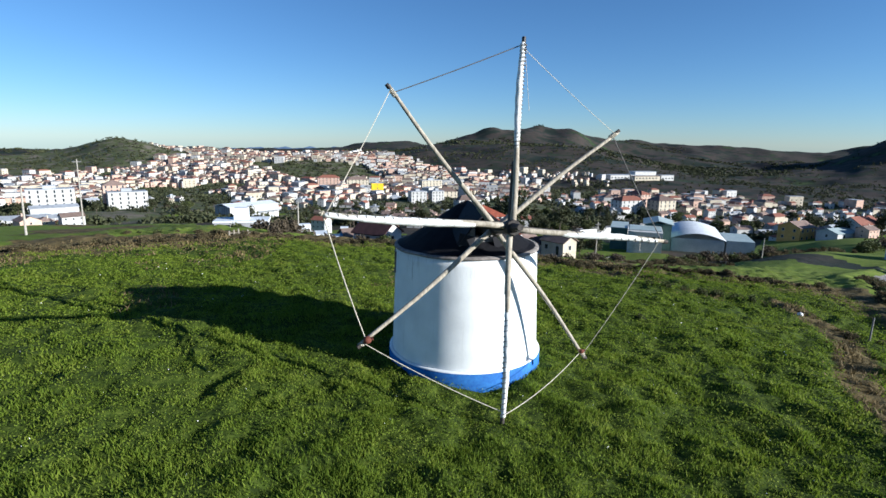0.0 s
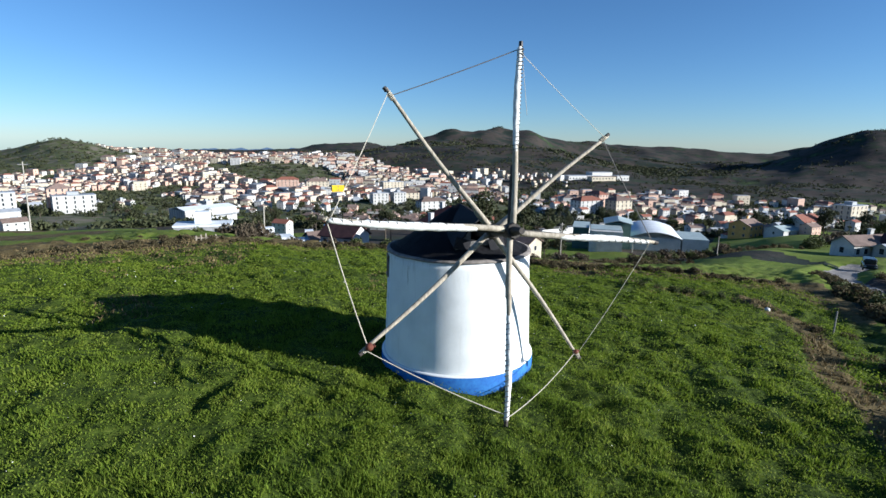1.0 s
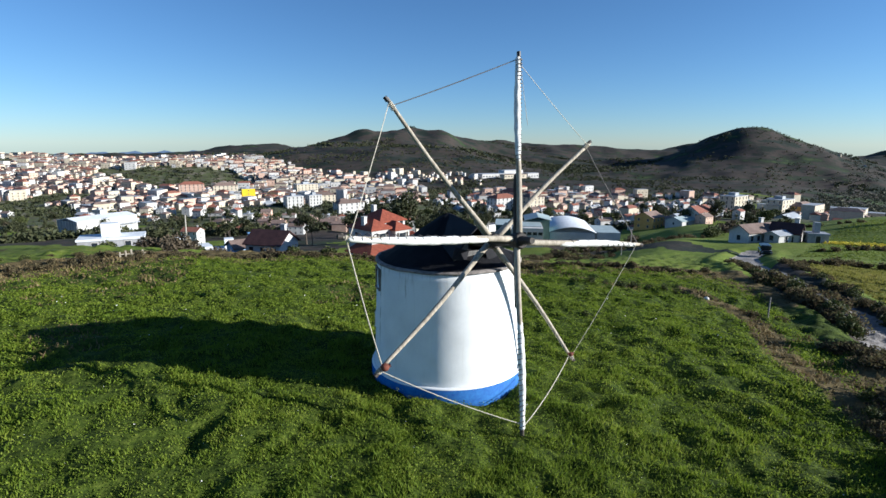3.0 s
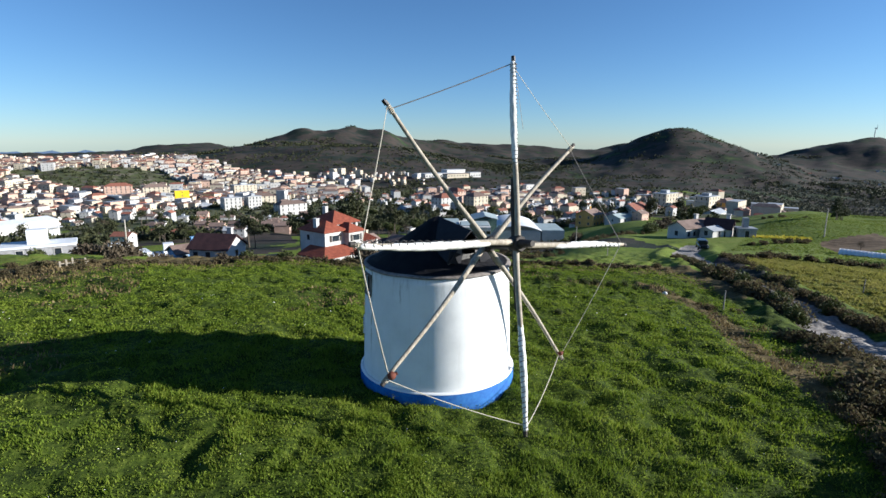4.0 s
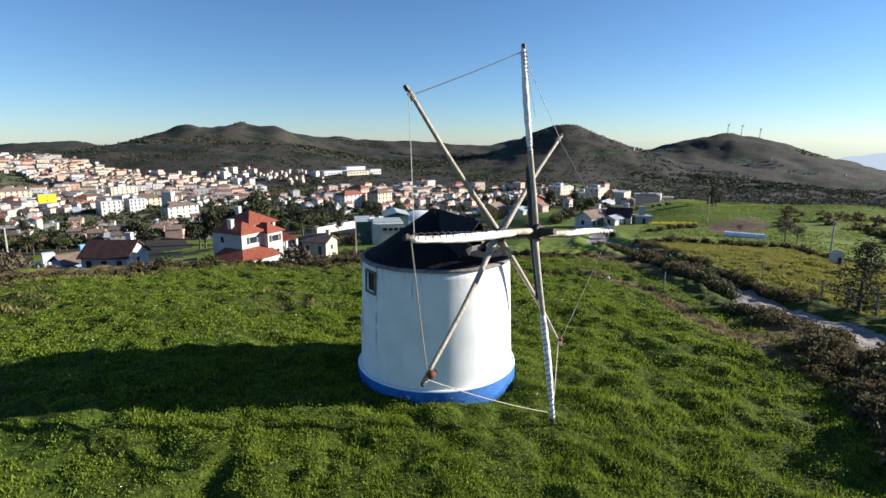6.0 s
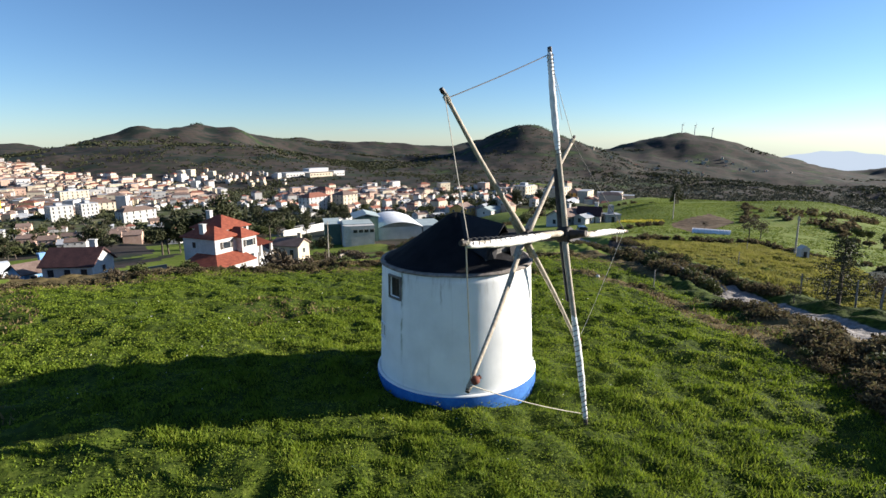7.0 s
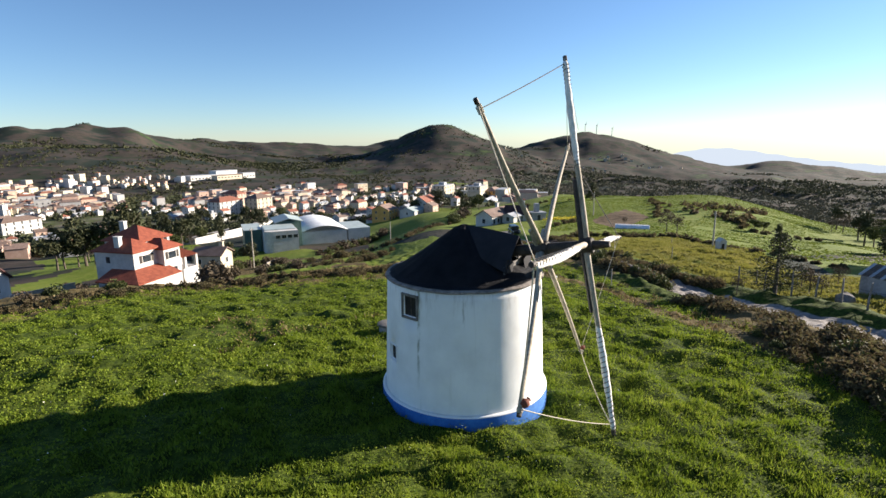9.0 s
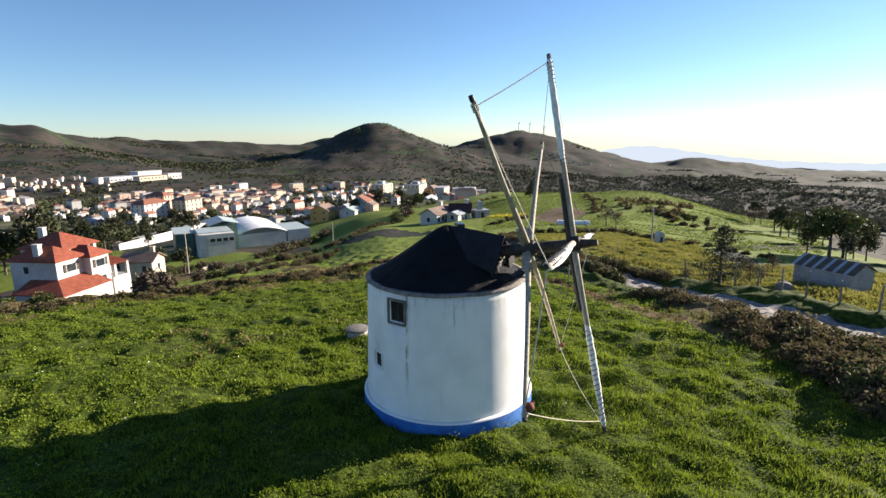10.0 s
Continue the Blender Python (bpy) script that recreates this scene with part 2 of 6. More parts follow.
BLADES = leafage("grass_blades", [(0.050, 0.084, 0.008), (0.122, 0.176, 0.013), (0.190, 0.242, 0.021), (0.270, 0.282, 0.05)], 0.75, 0.42, spread=0.38)
PASTURE = leafage("olive_pasture_blades", [(0.150, 0.155, 0.026), (0.225, 0.215, 0.045), (0.31, 0.265, 0.09)], 0.8, 0.4, spread=0.3)
GREEN_PASTURE = leafage("green_pasture_blades", [(0.100, 0.145, 0.016), (0.140, 0.180, 0.024), (0.19, 0.205, 0.04)], 0.8, 0.4, spread=0.25)
WOODLAND = leafage("far_woodland_leaves", [(0.058, 0.064, 0.042), (0.080, 0.082, 0.054), (0.105, 0.100, 0.070)], 0.9, 0.1)
STRAW = leafage("dry_grass_blades", [(0.07, 0.055, 0.025), (0.16, 0.115, 0.05), (0.26, 0.20, 0.10)], 0.8, 0.25)
BRAMBLE = leafage("bramble_leaves", [(0.044, 0.034, 0.020), (0.095, 0.070, 0.040), (0.115, 0.104, 0.046), (0.20, 0.142, 0.078)], 0.9, 0.30)
SHRUB = leafage("shrub_leaves", [(0.032, 0.042, 0.012), (0.066, 0.080, 0.022), (0.115, 0.112, 0.042)], 0.7, 0.15)
OLIVE = leafage("dark_tree_leaves", [(0.024, 0.030, 0.013), (0.050, 0.056, 0.024), (0.085, 0.084, 0.038)], 0.7, 0.1)
BROWN_LEAF = leafage("bare_brown_twigs", [(0.05, 0.038, 0.026), (0.09, 0.07, 0.045), (0.13, 0.10, 0.065)], 0.8, 0.1)
FLOWER = leafage("small_yellow_flowers", [(0.55, 0.45, 0.03), (0.75, 0.66, 0.10)], 0.7, 0.2)
ASPHALT = plain("old_asphalt", (0.10, 0.10, 0.10), (0.19, 0.185, 0.18), 0.3, 0.9, 0.3, 0.02)
CAR_PAINT = plain("dark_car_paint", (0.012, 0.013, 0.016), (0.03, 0.032, 0.036), 1.0, 0.25, 0.0, 0.01, specular=0.5)
RUBBER = plain("black_rubber", (0.012, 0.012, 0.012), (0.03, 0.03, 0.03), 8.0, 0.9, 0.2, 0.01)
PLASTIC_FILM = plain("white_tunnel_film", (0.62, 0.63, 0.65), (0.80, 0.80, 0.82), 0.6, 0.4, 0.2, 0.04)
STEEL = plain("galvanised_steel", (0.38, 0.39, 0.40), (0.55, 0.56, 0.57), 3.0, 0.5, 0.1, 0.01, metal=0.4)


# ---- building blocks ----
def thing(name, x=0, y=0, z=0, rz=0, label="", category="", group="", kind=""):
    ob = new(name)
    ob.matrix_basis = pose(x, y, z, 0, 0, rz)
    return tagged(ob, label, category, group, kind)


def part(name, bm, material, parent=None, label="", smooth_shade=False):
    """Links a bmesh as one mesh object under a thing or a part."""
    me = bpy.data.meshes.new(name)
    if smooth_shade:
        for f in bm.faces:
            f.smooth = True
    bm.to_mesh(me)
    bm.free()
    for m in (material if isinstance(material, (list, tuple)) else (material,)):
        me.materials.append(m)
    ob = new(name, me)
    ob.parent = parent
    return tagged(ob, label)


def shared(name, me, parent, m=None, label=""):
    """One more object on a mesh that is there already."""
    ob = new(name, me)
    ob.parent = parent
    if m is not None:
        ob.matrix_basis = m
    return tagged(ob, label)


def array_mesh(name, verts, faces, materials, slots=None):
    """A mesh from arrays of corners and of equal-sided faces."""
    verts, faces = np.asarray(verts, np.float32), np.asarray(faces, np.int32)
    me = bpy.data.meshes.new(name)
    me.vertices.add(len(verts))
    me.vertices.foreach_set("co", verts.ravel())
    me.loops.add(faces.size)
    me.loops.foreach_set("vertex_index", faces.ravel())
    me.polygons.add(len(faces))
    me.polygons.foreach_set("loop_start", np.arange(0, faces.size, faces.shape[1], dtype=np.int32))
    for m in materials:
        me.materials.append(m)
    if slots is not None:
        me.polygons.foreach_set("material_index", np.asarray(slots, np.int32))
    me.update(calc_edges=True)
    return me


def box(bm, x0, x1, y0, y1, z0, z1, slot=0, m=None, bevel=0.0):
    vs = [bm.verts.new(v) for v in ((x0, y0, z0), (x1, y0, z0), (x1, y1, z0), (x0, y1, z0), (x0, y0, z1), (x1, y0, z1), (x1, y1, z1), (x0, y1, z1))]
    fs = [bm.faces.new([vs[i] for i in q]) for q in ((3, 2, 1, 0), (4, 5, 6, 7), (0, 1, 5, 4), (1, 2, 6, 5), (2, 3, 7, 6), (3, 0, 4, 7))]
    for f in fs:
        f.material_index = slot
    if m is not None:
        bmesh.ops.transform(bm, matrix=m, verts=vs)
    if bevel:
        bmesh.ops.bevel(bm, geom=list({e for f in fs for e in f.edges}), offset=bevel, segments=1, affect="EDGES")
    return bm


def boxes(*dims, bevel=0.0):
    bm = bmesh.new()
    for d in dims:
        box(bm, *d, bevel=bevel)
    return bm


def tube(bm, path, radii, sides=8, slot=0, twist=0.0, ridge=0.0):
    """A closed tube along points; ridge and twist wind a fold round it."""
    path = [Vector(p) for p in path]
    rings = []
    for i, p in enumerate(path):
        way = (path[min(i + 1, len(path) - 1)] - path[max(i - 1, 0)]).normalized()
        u = way.cross(Vector((0, 0, 1)) if abs(way.z) < 0.9 else Vector((0, 1, 0))).normalized()
        w = way.cross(u)
        r = radii[i] if isinstance(radii, (list, tuple)) else radii
        ring = []
        for s in range(sides):
            a = 2 * math.pi * s / sides
            q = r * (1 + ridge * math.sin(2 * a + twist * i))
            ring.append(bm.verts.new(p + u * q * math.cos(a) + w * q * math.sin(a)))
        rings.append(ring)
    for a, b in zip(rings, rings[1:]):
        for s in range(sides):
            bm.faces.new((a[s], a[(s + 1) % sides], b[(s + 1) % sides], b[s])).material_index = slot
    bm.faces.new(rings[0][::-1]).material_index = slot
    bm.faces.new(rings[-1]).material_index = slot
    return bm


def lathe(bm, profile, sides=48, slot=0):
    """Turns (radius, height) pairs round the z axis."""
    rings = [[bm.verts.new((r * math.cos(2 * math.pi * s / sides), r * math.sin(2 * math.pi * s / sides), z)) for s in range(sides)] for r, z in profile]
    for a, b in zip(rings, rings[1:]):
        for s in range(sides):
            bm.faces.new((a[s], a[(s + 1) % sides], b[(s + 1) % sides], b[s])).material_index = slot
    return bm


def sagging(a, b, sag, n=10):
    a, b = Vector(a), Vector(b)
    return [a.lerp(b, i / n) - Vector((0, 0, sag * 4 * (i / n) * (1 - i / n))) for i in range(n + 1)]

# ---- lie of the land: height profiles by bearing from the mill (degrees clockwise from +y) ----
MILL = (1.93, 21.27)
RADII = (0, 14, 30, 45, 62, 100, 160, 260, 400, 700, 1200, 2000, 3200, 4950)
BEARINGS = (-75, -40, -15, 10, 30, 45, 62, 74, 87, 115, 160, 220, 285)
PROFILES = (
    (0.3, 1.0, 1.0, 0.3, -1.2, -5.2, -13, -25, -37, -48, -42, -55, -75, -95),
    (0.3, 0.7, 0.3, -0.5, -2.6, -7.5, -17, -29, -39, -51, -36, -40, -70, -95),
    (0.2, 0.1, -0.8, -3.0, -7.4, -15, -24, -35, -45, -54, -20, -30, -60, -90),
    (0.2, -0.3, -1.7, -5.2, -10.6, -17, -25, -35, -45, -55, -42, -40, -60, -90),
    (0.2, -0.3, -1.8, -4.6, -8.6, -15, -23, -33, -43, -54, -56, -60, -70, -90),
    (0.2, -0.3, -1.5, -3.4, -5.8, -9.5, -15, -25, -38, -50, -70, -80, -90, -100),
    (0.2, -0.3, -1.6, -2.9, -4.4, -8, -11.5, -17.5, -40, -70, -100, -110, -120, -130),
    (0.2, -0.2, -1.8, -3.0, -4.5, -7.6, -10.6, -17.5, -46, -80, -110, -126, -152, -240),
    (0.2, -0.1, -2.0, -3.2, -4.6, -8.6, -14.5, -29, -60, -95, -125, -145, -180, -265),
    (0.2, 0.2, -0.6, -2.0, -4.0, -9, -18, -36, -62, -95, -125, -150, -185, -270),
    (0.2, 0.3, 0.2, -0.6, -2.0, -6, -14, -30, -50, -80, -110, -130, -160, -190),
    (0.3, 0.8, 1.0, 0.6, -1.0, -5, -12, -26, -42, -60, -80, -100, -120, -150),
    (0.3, 1.0, 1.0, -0.2, -2.6, -8, -16, -27, -36, -42, -40, -55, -75, -95),
)
# bearing, distance, summit height above the profile, half-width in degrees, half-depth in metres
HILLS = (
    (-33.4, 1300, 28, 2.3, 150),
    (-35.6, 1500, 9, 2.1, 200),
    (-48.4, 2300, 21, 2.1, 300),
    (-17.4, 4200, 14, 5.0, 400),
    (-6.8, 3800, 70, 3.9, 350),
    (6.2, 1350, 22, 6.7, 260),
    (13.5, 1500, 20, 4.9, 260),
    (-3.4, 2700, 40, 2.2, 300),
    (4.0, 2200, 96, 1.8, 260),
    (6.7, 2150, 40, 1.5, 200),
    (8.9, 2350, 95, 1.7, 300),
    (12.4, 2300, 73, 1.5, 300),
    (0.0, 1900, 49, 2.3, 260),
    (15.2, 2700, 64, 2.2, 300),
    (18.9, 3000, 30, 1.0, 300),
    (24.5, 3000, 72, 6.8, 300),
    (41.3, 3300, 108, 3.8, 300),
    (43.6, 1900, 73, 4.6, 260),
    (45.1, 1850, 58, 6.4, 330),
    (61.2, 2700, 96, 5.6, 330),
    (56.8, 2600, 44, 7.3, 400),
    (68.6, 3500, 52, 2.4, 400),
    (77.3, 3300, 32, 1.5, 300),
    (81.0, 3300, 34, 2.0, 300),
)


def smooth(x, a, b):
    s = np.clip((x - a) / (b - a), 0, 1)
    return s * s * (3 - 2 * s)


def hash_noise(x, y, seed=0):
    """Smooth value noise of period 1, from -1 to 1."""
    xi, yi = np.floor(x), np.floor(y)
    u, w = x - xi, y - yi
    u, w = u * u * (3 - 2 * u), w * w * (3 - 2 * w)

    def corner(i, j):
        h = np.sin(i * 127.1 + j * 311.7 + seed * 74.7) * 43758.5453
        return 2 * (h - np.floor(h)) - 1
    return (corner(xi, yi) * (1 - u) + corner(xi + 1, yi) * u) * (1 - w) + (corner(xi, yi + 1) * (1 - u) + corner(xi + 1, yi + 1) * u) * w


def fractal(x, y, octaves=4, seed=0):
    return sum(hash_noise(x * 2 ** k, y * 2 ** k, seed + k) / 2 ** k for k in range(octaves))


TURN_AT, TURN_BY = (-60, -35, -20, -5, 5, 20, 30, 42, 52, 61, 80, 100, 140), (3.8, 3.8, 3.5, 3.2, 2.9, 2.6, 2.2, 1.1, 0.9, 0.1, 0.3, 0.5, 0)


def polar(x, y):
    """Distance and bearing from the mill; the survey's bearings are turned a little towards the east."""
    dx, dy = np.asarray(x, float) - MILL[0], np.asarray(y, float) - MILL[1]
    r, a = np.hypot(dx, dy), np.degrees(np.arctan2(dx, dy))
    return r, a - np.interp(a, np.add(TURN_AT, TURN_BY), TURN_BY) * r / (r + 12)


def on_bearing(a, r):
    a = a + float(np.interp(a, TURN_AT, TURN_BY)) * r / (r + 12)
    return MILL[0] + r * math.sin(radians(a)), MILL[1] + r * math.cos(radians(a))


def ground_height(x, y):
    r, a = polar(x, y)
    lr = np.log(r + 20)
    knots = np.log(np.array(RADII) + 20.0)
    rows = np.array([np.interp(lr, knots, p) for p in PROFILES])
    aa = (a + 75) % 360 - 75
    k = np.clip(np.searchsorted(BEARINGS, aa) - 1, 0, len(BEARINGS) - 2)
    b = np.array(BEARINGS, float)
    s = np.clip((aa - b[k]) / (b[k + 1] - b[k]), 0, 1)
    s = s * s * (3 - 2 * s)
    lo, hi = np.take_along_axis(rows, k[None], 0)[0], np.take_along_axis(rows, k[None] + 1, 0)[0]
    z = lo * (1 - s) + hi * s
    for bear, dist, up, wide, deep in HILLS:
        z = z + up * np.exp(-0.5 * ((a - bear) / wide) ** 2 - 0.5 * ((r - dist) / deep) ** 2)
    far = smooth(r, 500, 1600)
    z = z + far * (14 * fractal(x / 330, y / 330, 4, 3) + 7 * fractal(x / 95, y / 95, 3, 8))
    mid = smooth(r, 30, 120) * (1 - far)
    z = z + mid * 1.6 * fractal(x / 45, y / 45, 3, 5)
    near = 1 - smooth(r, 40, 120)
    return z + near * (0.09 * fractal(x / 5, y / 5, 3, 1) + 0.135 * fractal(x / 0.8, y / 0.8, 2, 2) + 0.22 * np.maximum(fractal(x / 1.5, y / 1.5, 2, 6) - 0.2, 0))


def gz(x, y):
    return float(ground_height(np.array([x], float), np.array([y], float))[0])

# ---- the land ----
ROAD = ((72, 74), (60, 64), (47, 51), (38.5, 38), (30.5, 24), (25.5, 17.5), (21.5, 10.5), (19.0, 2), (19.5, -12), (24, -60))


def road_distance(x, y):
    best = np.full(np.shape(x), 1e9)
    for (ax, ay), (bx, by) in zip(ROAD, ROAD[1:]):
        ux, uy = bx - ax, by - ay
        s = np.clip(((x - ax) * ux + (y - ay) * uy) / (ux * ux + uy * uy), 0, 1)
        best = np.minimum(best, np.hypot(x - ax - s * ux, y - ay - s * uy))
    return best


def road_side(x, y):
    """Positive on the mill's side of the track."""
    return np.interp(y, [-60, -12, 2, 10.5, 17.5, 24, 38, 51, 64, 74], [24, 19.5, 19, 21.5, 25.5, 30.5, 38.5, 47, 60, 72]) - x


VERGE = ((15.0, 13.5), (18.0, 20.0), (21.0, 23.6), (23.6, 28.1), (24.0, 33.5))


def verge_distance(x, y):
    """Distance from the worn, dry strip along the field's lower side."""
    best = np.full(np.shape(x), 1e9)
    for (ax, ay), (bx, by) in zip(VERGE, VERGE[1:]):
        ux, uy = bx - ax, by - ay
        s = np.clip(((x - ax) * ux + (y - ay) * uy) / (ux * ux + uy * uy), 0, 1)
        best = np.minimum(best, np.hypot(x - ax - s * ux, y - ay - s * uy))
    return best


def inside(x, y, corners):
    n, hit = len(corners), np.zeros(np.shape(x), bool)
    for i in range(n):
        (x0, y0), (x1, y1) = corners[i], corners[(i + 1) % n]
        hit ^= ((y0 > y) != (y1 > y)) & (x < (x1 - x0) * (y - y0) / (y1 - y0 + 1e-9) + x0)
    return hit


MEADOW = ((36, 27), (48, 46), (62, 52), (74, 42), (64, 26), (46, 18))
MEADOWS = (MEADOW, ((82, 80), (112, 98), (190, 120), (190, 75), (110, 62), (90, 66)), ((66, 24), (84, 45), (150, 62), (210, 70), (230, 20), (120, 12)),
           ((14, 56), (22, 66), (46, 84), (60, 82), (44, 56), (24, 48)), ((38, 12), (66, 22), (90, 10), (60, -6), (36, 2)),
           ((8, 180), (34, 190), (52, 240), (20, 240)), ((105, 240), (150, 250), (170, 320), (120, 300)))
PLOUGH = ((86, 57), (102, 71), (122, 72), (110, 60))
FLOWERS = ((92, 74), (112, 80), (114, 74), (95, 69))


def field_edge(a):
    """How far the mill's own field reaches on a bearing."""
    return np.interp(a, [-180, -75, -50, -30, -10, 10, 30, 45, 60, 80, 100, 180], [60, 36, 33, 31, 29.5, 26.5, 25.5, 28.5, 33, 27, 20, 60])


angles = np.radians(np.concatenate([np.arange(-50, 95, 0.27), np.arange(95, 310, 0.6)]))
rings = np.concatenate([np.concatenate([np.arange(0.4, 34, 0.25), np.arange(34, 46, 0.42)]), 46 * 1.0222 ** np.arange(0, 214)])
rings = rings[rings < 4960]
R, A = np.meshgrid(rings, angles, indexing="ij")
GX, GY = MILL[0] + R * np.sin(A), MILL[1] + R * np.cos(A)
road_d = road_distance(GX, GY)
GZ = ground_height(GX, GY)
GZ = GZ - 0.25 * (1 - smooth(road_d, 1.4, 2.6)) + 0.35 * np.exp(-((road_d - 3.6) / 1.0) ** 2)
bearing = polar(GX, GY)[1]
nr, na = R.shape
i, j = np.meshgrid(np.arange(nr - 1), np.arange(na), indexing="ij")
k = (j + 1) % na
quads = np.stack([i * na + j, i * na + k, (i + 1) * na + k, (i + 1) * na + j], -1).reshape(-1, 4)
land = array_mesh("ground", np.stack([GX, GY, GZ], -1).reshape(-1, 3), quads[:, ::-1], [COVER])
land.polygons.foreach_set("use_smooth", np.ones(len(quads), bool))
mill_side = road_side(GX, GY)
lush = (R < field_edge(bearing)) & (mill_side > np.where(GY > 19, 2.4, 6.5) + 1.5 * fractal(GX / 6, GY / 6, 2, 9)) & (R < 70)
lush |= (GY < 20) & (R < 120) & (mill_side > 3)
lush |= inside(GX, GY, ((15, -30), (20, 6), (28, 19), (36, 27), (46, 17), (66, 10), (62, -34))) & (mill_side < -1.9)
dry_band = np.exp(-((R - field_edge(bearing) - 3) / 5.5) ** 2) * (mill_side > 4) * (bearing > -80) * (bearing < 75)
dry_band = np.maximum(dry_band, 0.95 * np.exp(-((mill_side - 5.0) / 2.8) ** 2) * (R < 60) * smooth(-GY, -21, -16))
dry_band = np.maximum(dry_band, 0.95 * np.exp(-(verge_distance(GX, GY) / 1.0) ** 2))
meadow = np.zeros(R.shape, bool)
for field in MEADOWS:
    meadow |= inside(GX, GY, field)
meadow |= (R > 27) & (R < 200) & (bearing > 14) & (bearing < 64) & (fractal(GX / 40, GY / 40, 2, 4) > -0.75) & (mill_side > 3)
meadow |= (R > 55) & (R < 310) & (bearing > 56) & (bearing < 88) & (fractal(GX / 60, GY / 60, 2, 6) > -0.75)
meadow |= (R > 40) & (R < 230) & (bearing > -80) & (bearing < 16) & (fractal(GX / 30, GY / 30, 3, 41) > -0.1) & (mill_side > 3)
dry_band = np.maximum(dry_band, 0.8 * (R > 38) * (R < 120) * (bearing > -80) * (bearing < 30) * (fractal(GX / 16, GY / 16, 3, 42) > 0.15))
meadow |= (R > 300) & (R < np.where(bearing > -8, 800, np.where(bearing < -26, 600, 1400))) & (fractal(GX / 110, GY / 110, 3, 16) > 0.55)
meadow |= (R > 45) & (R < 260) & (bearing > 34) & (bearing < 60) & (mill_side < 3)
track_mask = 1 - smooth(road_d, 1.3, 2.3)
soil = inside(GX, GY, PLOUGH)
town_mask = smooth(R, 180, 320) * (1 - smooth(R, np.where(bearing > -8, 640, 1300), np.where(bearing > -8, 800, 1700))) * (bearing < 52) * (bearing > -60)
near_mask = np.stack([lush * 1.0, dry_band, meadow * 1.0, np.ones(R.shape)], -1)
far_mask = np.stack([soil * 1.0, town_mask, track_mask, np.ones(R.shape)], -1)
for key, mask in (("cover_near", near_mask), ("cover_far", far_mask)):
    land.attributes.new(key, "FLOAT_COLOR", "POINT").data.foreach_set("color", mask.astype(np.float32).ravel())
ground = tagged(new("ground", land), "rolling land with lush grass, dry scrub, fields and brown hills", "ground", kind="structure")


# ---- windmill ----
BASE = Vector((MILL[0], MILL[1], 0.15))
mill = thing("windmill", *BASE, 0, "whitewashed round windmill with blue plinth, dark felt cap and furled sails", "windmill")


def local(p):
    return Vector(p) - BASE


def wall_radius(z):
    return 2.985 - (z - 0.72) * (2.985 - 2.83) / 4.2


def ring_wall(openings):
    """Round tapering wall, 0.45 thick, with openings (bearing from, bearing to, bottom, top) right through it."""
    bm = bmesh.new()
    turns = sorted(set([round(v, 3) for v in np.arange(0, 360, 3.75)] + [o % 360 for op in openings for o in op[:2]]))
    levels = sorted(set([0.0, 0.72, 1.6, 2.4, 3.2, 4.0, 4.92] + [z for op in openings for z in op[2:]]))
    grid = {}
    for depth, off in ((0, 0.0), (1, -0.45)):
        for a in turns:
            for z in levels:
                r = wall_radius(z) + off
                grid[depth, a, z] = bm.verts.new((r * math.sin(radians(a)), r * math.cos(radians(a)), z))
    def is_open(a, z):
        return any(o[0] % 360 <= a < o[1] % 360 and o[2] <= z < o[3] for o in openings)
    n = len(turns)
    for s, a in enumerate(turns):
        b = turns[(s + 1) % n]
        for z, y in zip(levels, levels[1:]):
            if is_open(a, z):
                if not is_open(turns[s - 1], z):
                    bm.faces.new([grid[q] for q in ((0, a, z), (0, a, y), (1, a, y), (1, a, z))])
                if not is_open(b, z):
                    bm.faces.new([grid[q] for q in ((0, b, y), (0, b, z), (1, b, z), (1, b, y))])
                lower, upper = levels[levels.index(z) - 1], y
                if not is_open(a, lower):
                    bm.faces.new([grid[q] for q in ((0, b, z), (0, a, z), (1, a, z), (1, b, z))])
                if not is_open(a, upper):
                    bm.faces.new([grid[q] for q in ((0, a, y), (0, b, y), (1, b, y), (1, a, y))])
                continue
            bm.faces.new([grid[q] for q in ((0, a, z), (0, a, y), (0, b, y), (0, b, z))])
            bm.faces.new([grid[q] for q in ((1, b, z), (1, b, y), (1, a, y), (1, a, z))])
        bm.faces.new([grid[q] for q in ((0, a, 4.92), (1, a, 4.92), (1, b, 4.92), (0, b, 4.92))])
    bmesh.ops.recalc_face_normals(bm, faces=bm.faces)
    return bm


WINDOWS = ((-98.5, -87.0, 3.92, 4.60), (-78.5, -70.0, 2.12, 2.64))
part("wall", ring_wall(WINDOWS), LIMEWASH, mill, "whitewashed render with faint run-off streaks", True)
bm = lathe(bmesh.new(), [(2.96, 0.62), (3.02, 0.70), (3.105, 0.685), (3.125, 0.66), (3.13, 0.0), (3.13, -0.7)], 96)
part("plinth", bm, BLUE, mill, "blue limewashed plinth", True)
bm = lathe(bmesh.new(), [(2.97, 0.69), (2.985, 0.735), (3.06, 0.728), (3.12, 0.70), (3.118, 0.684)], 96)
part("plinth_ledge", bm, LIMEWASH, mill, "white ledge on the plinth", True)


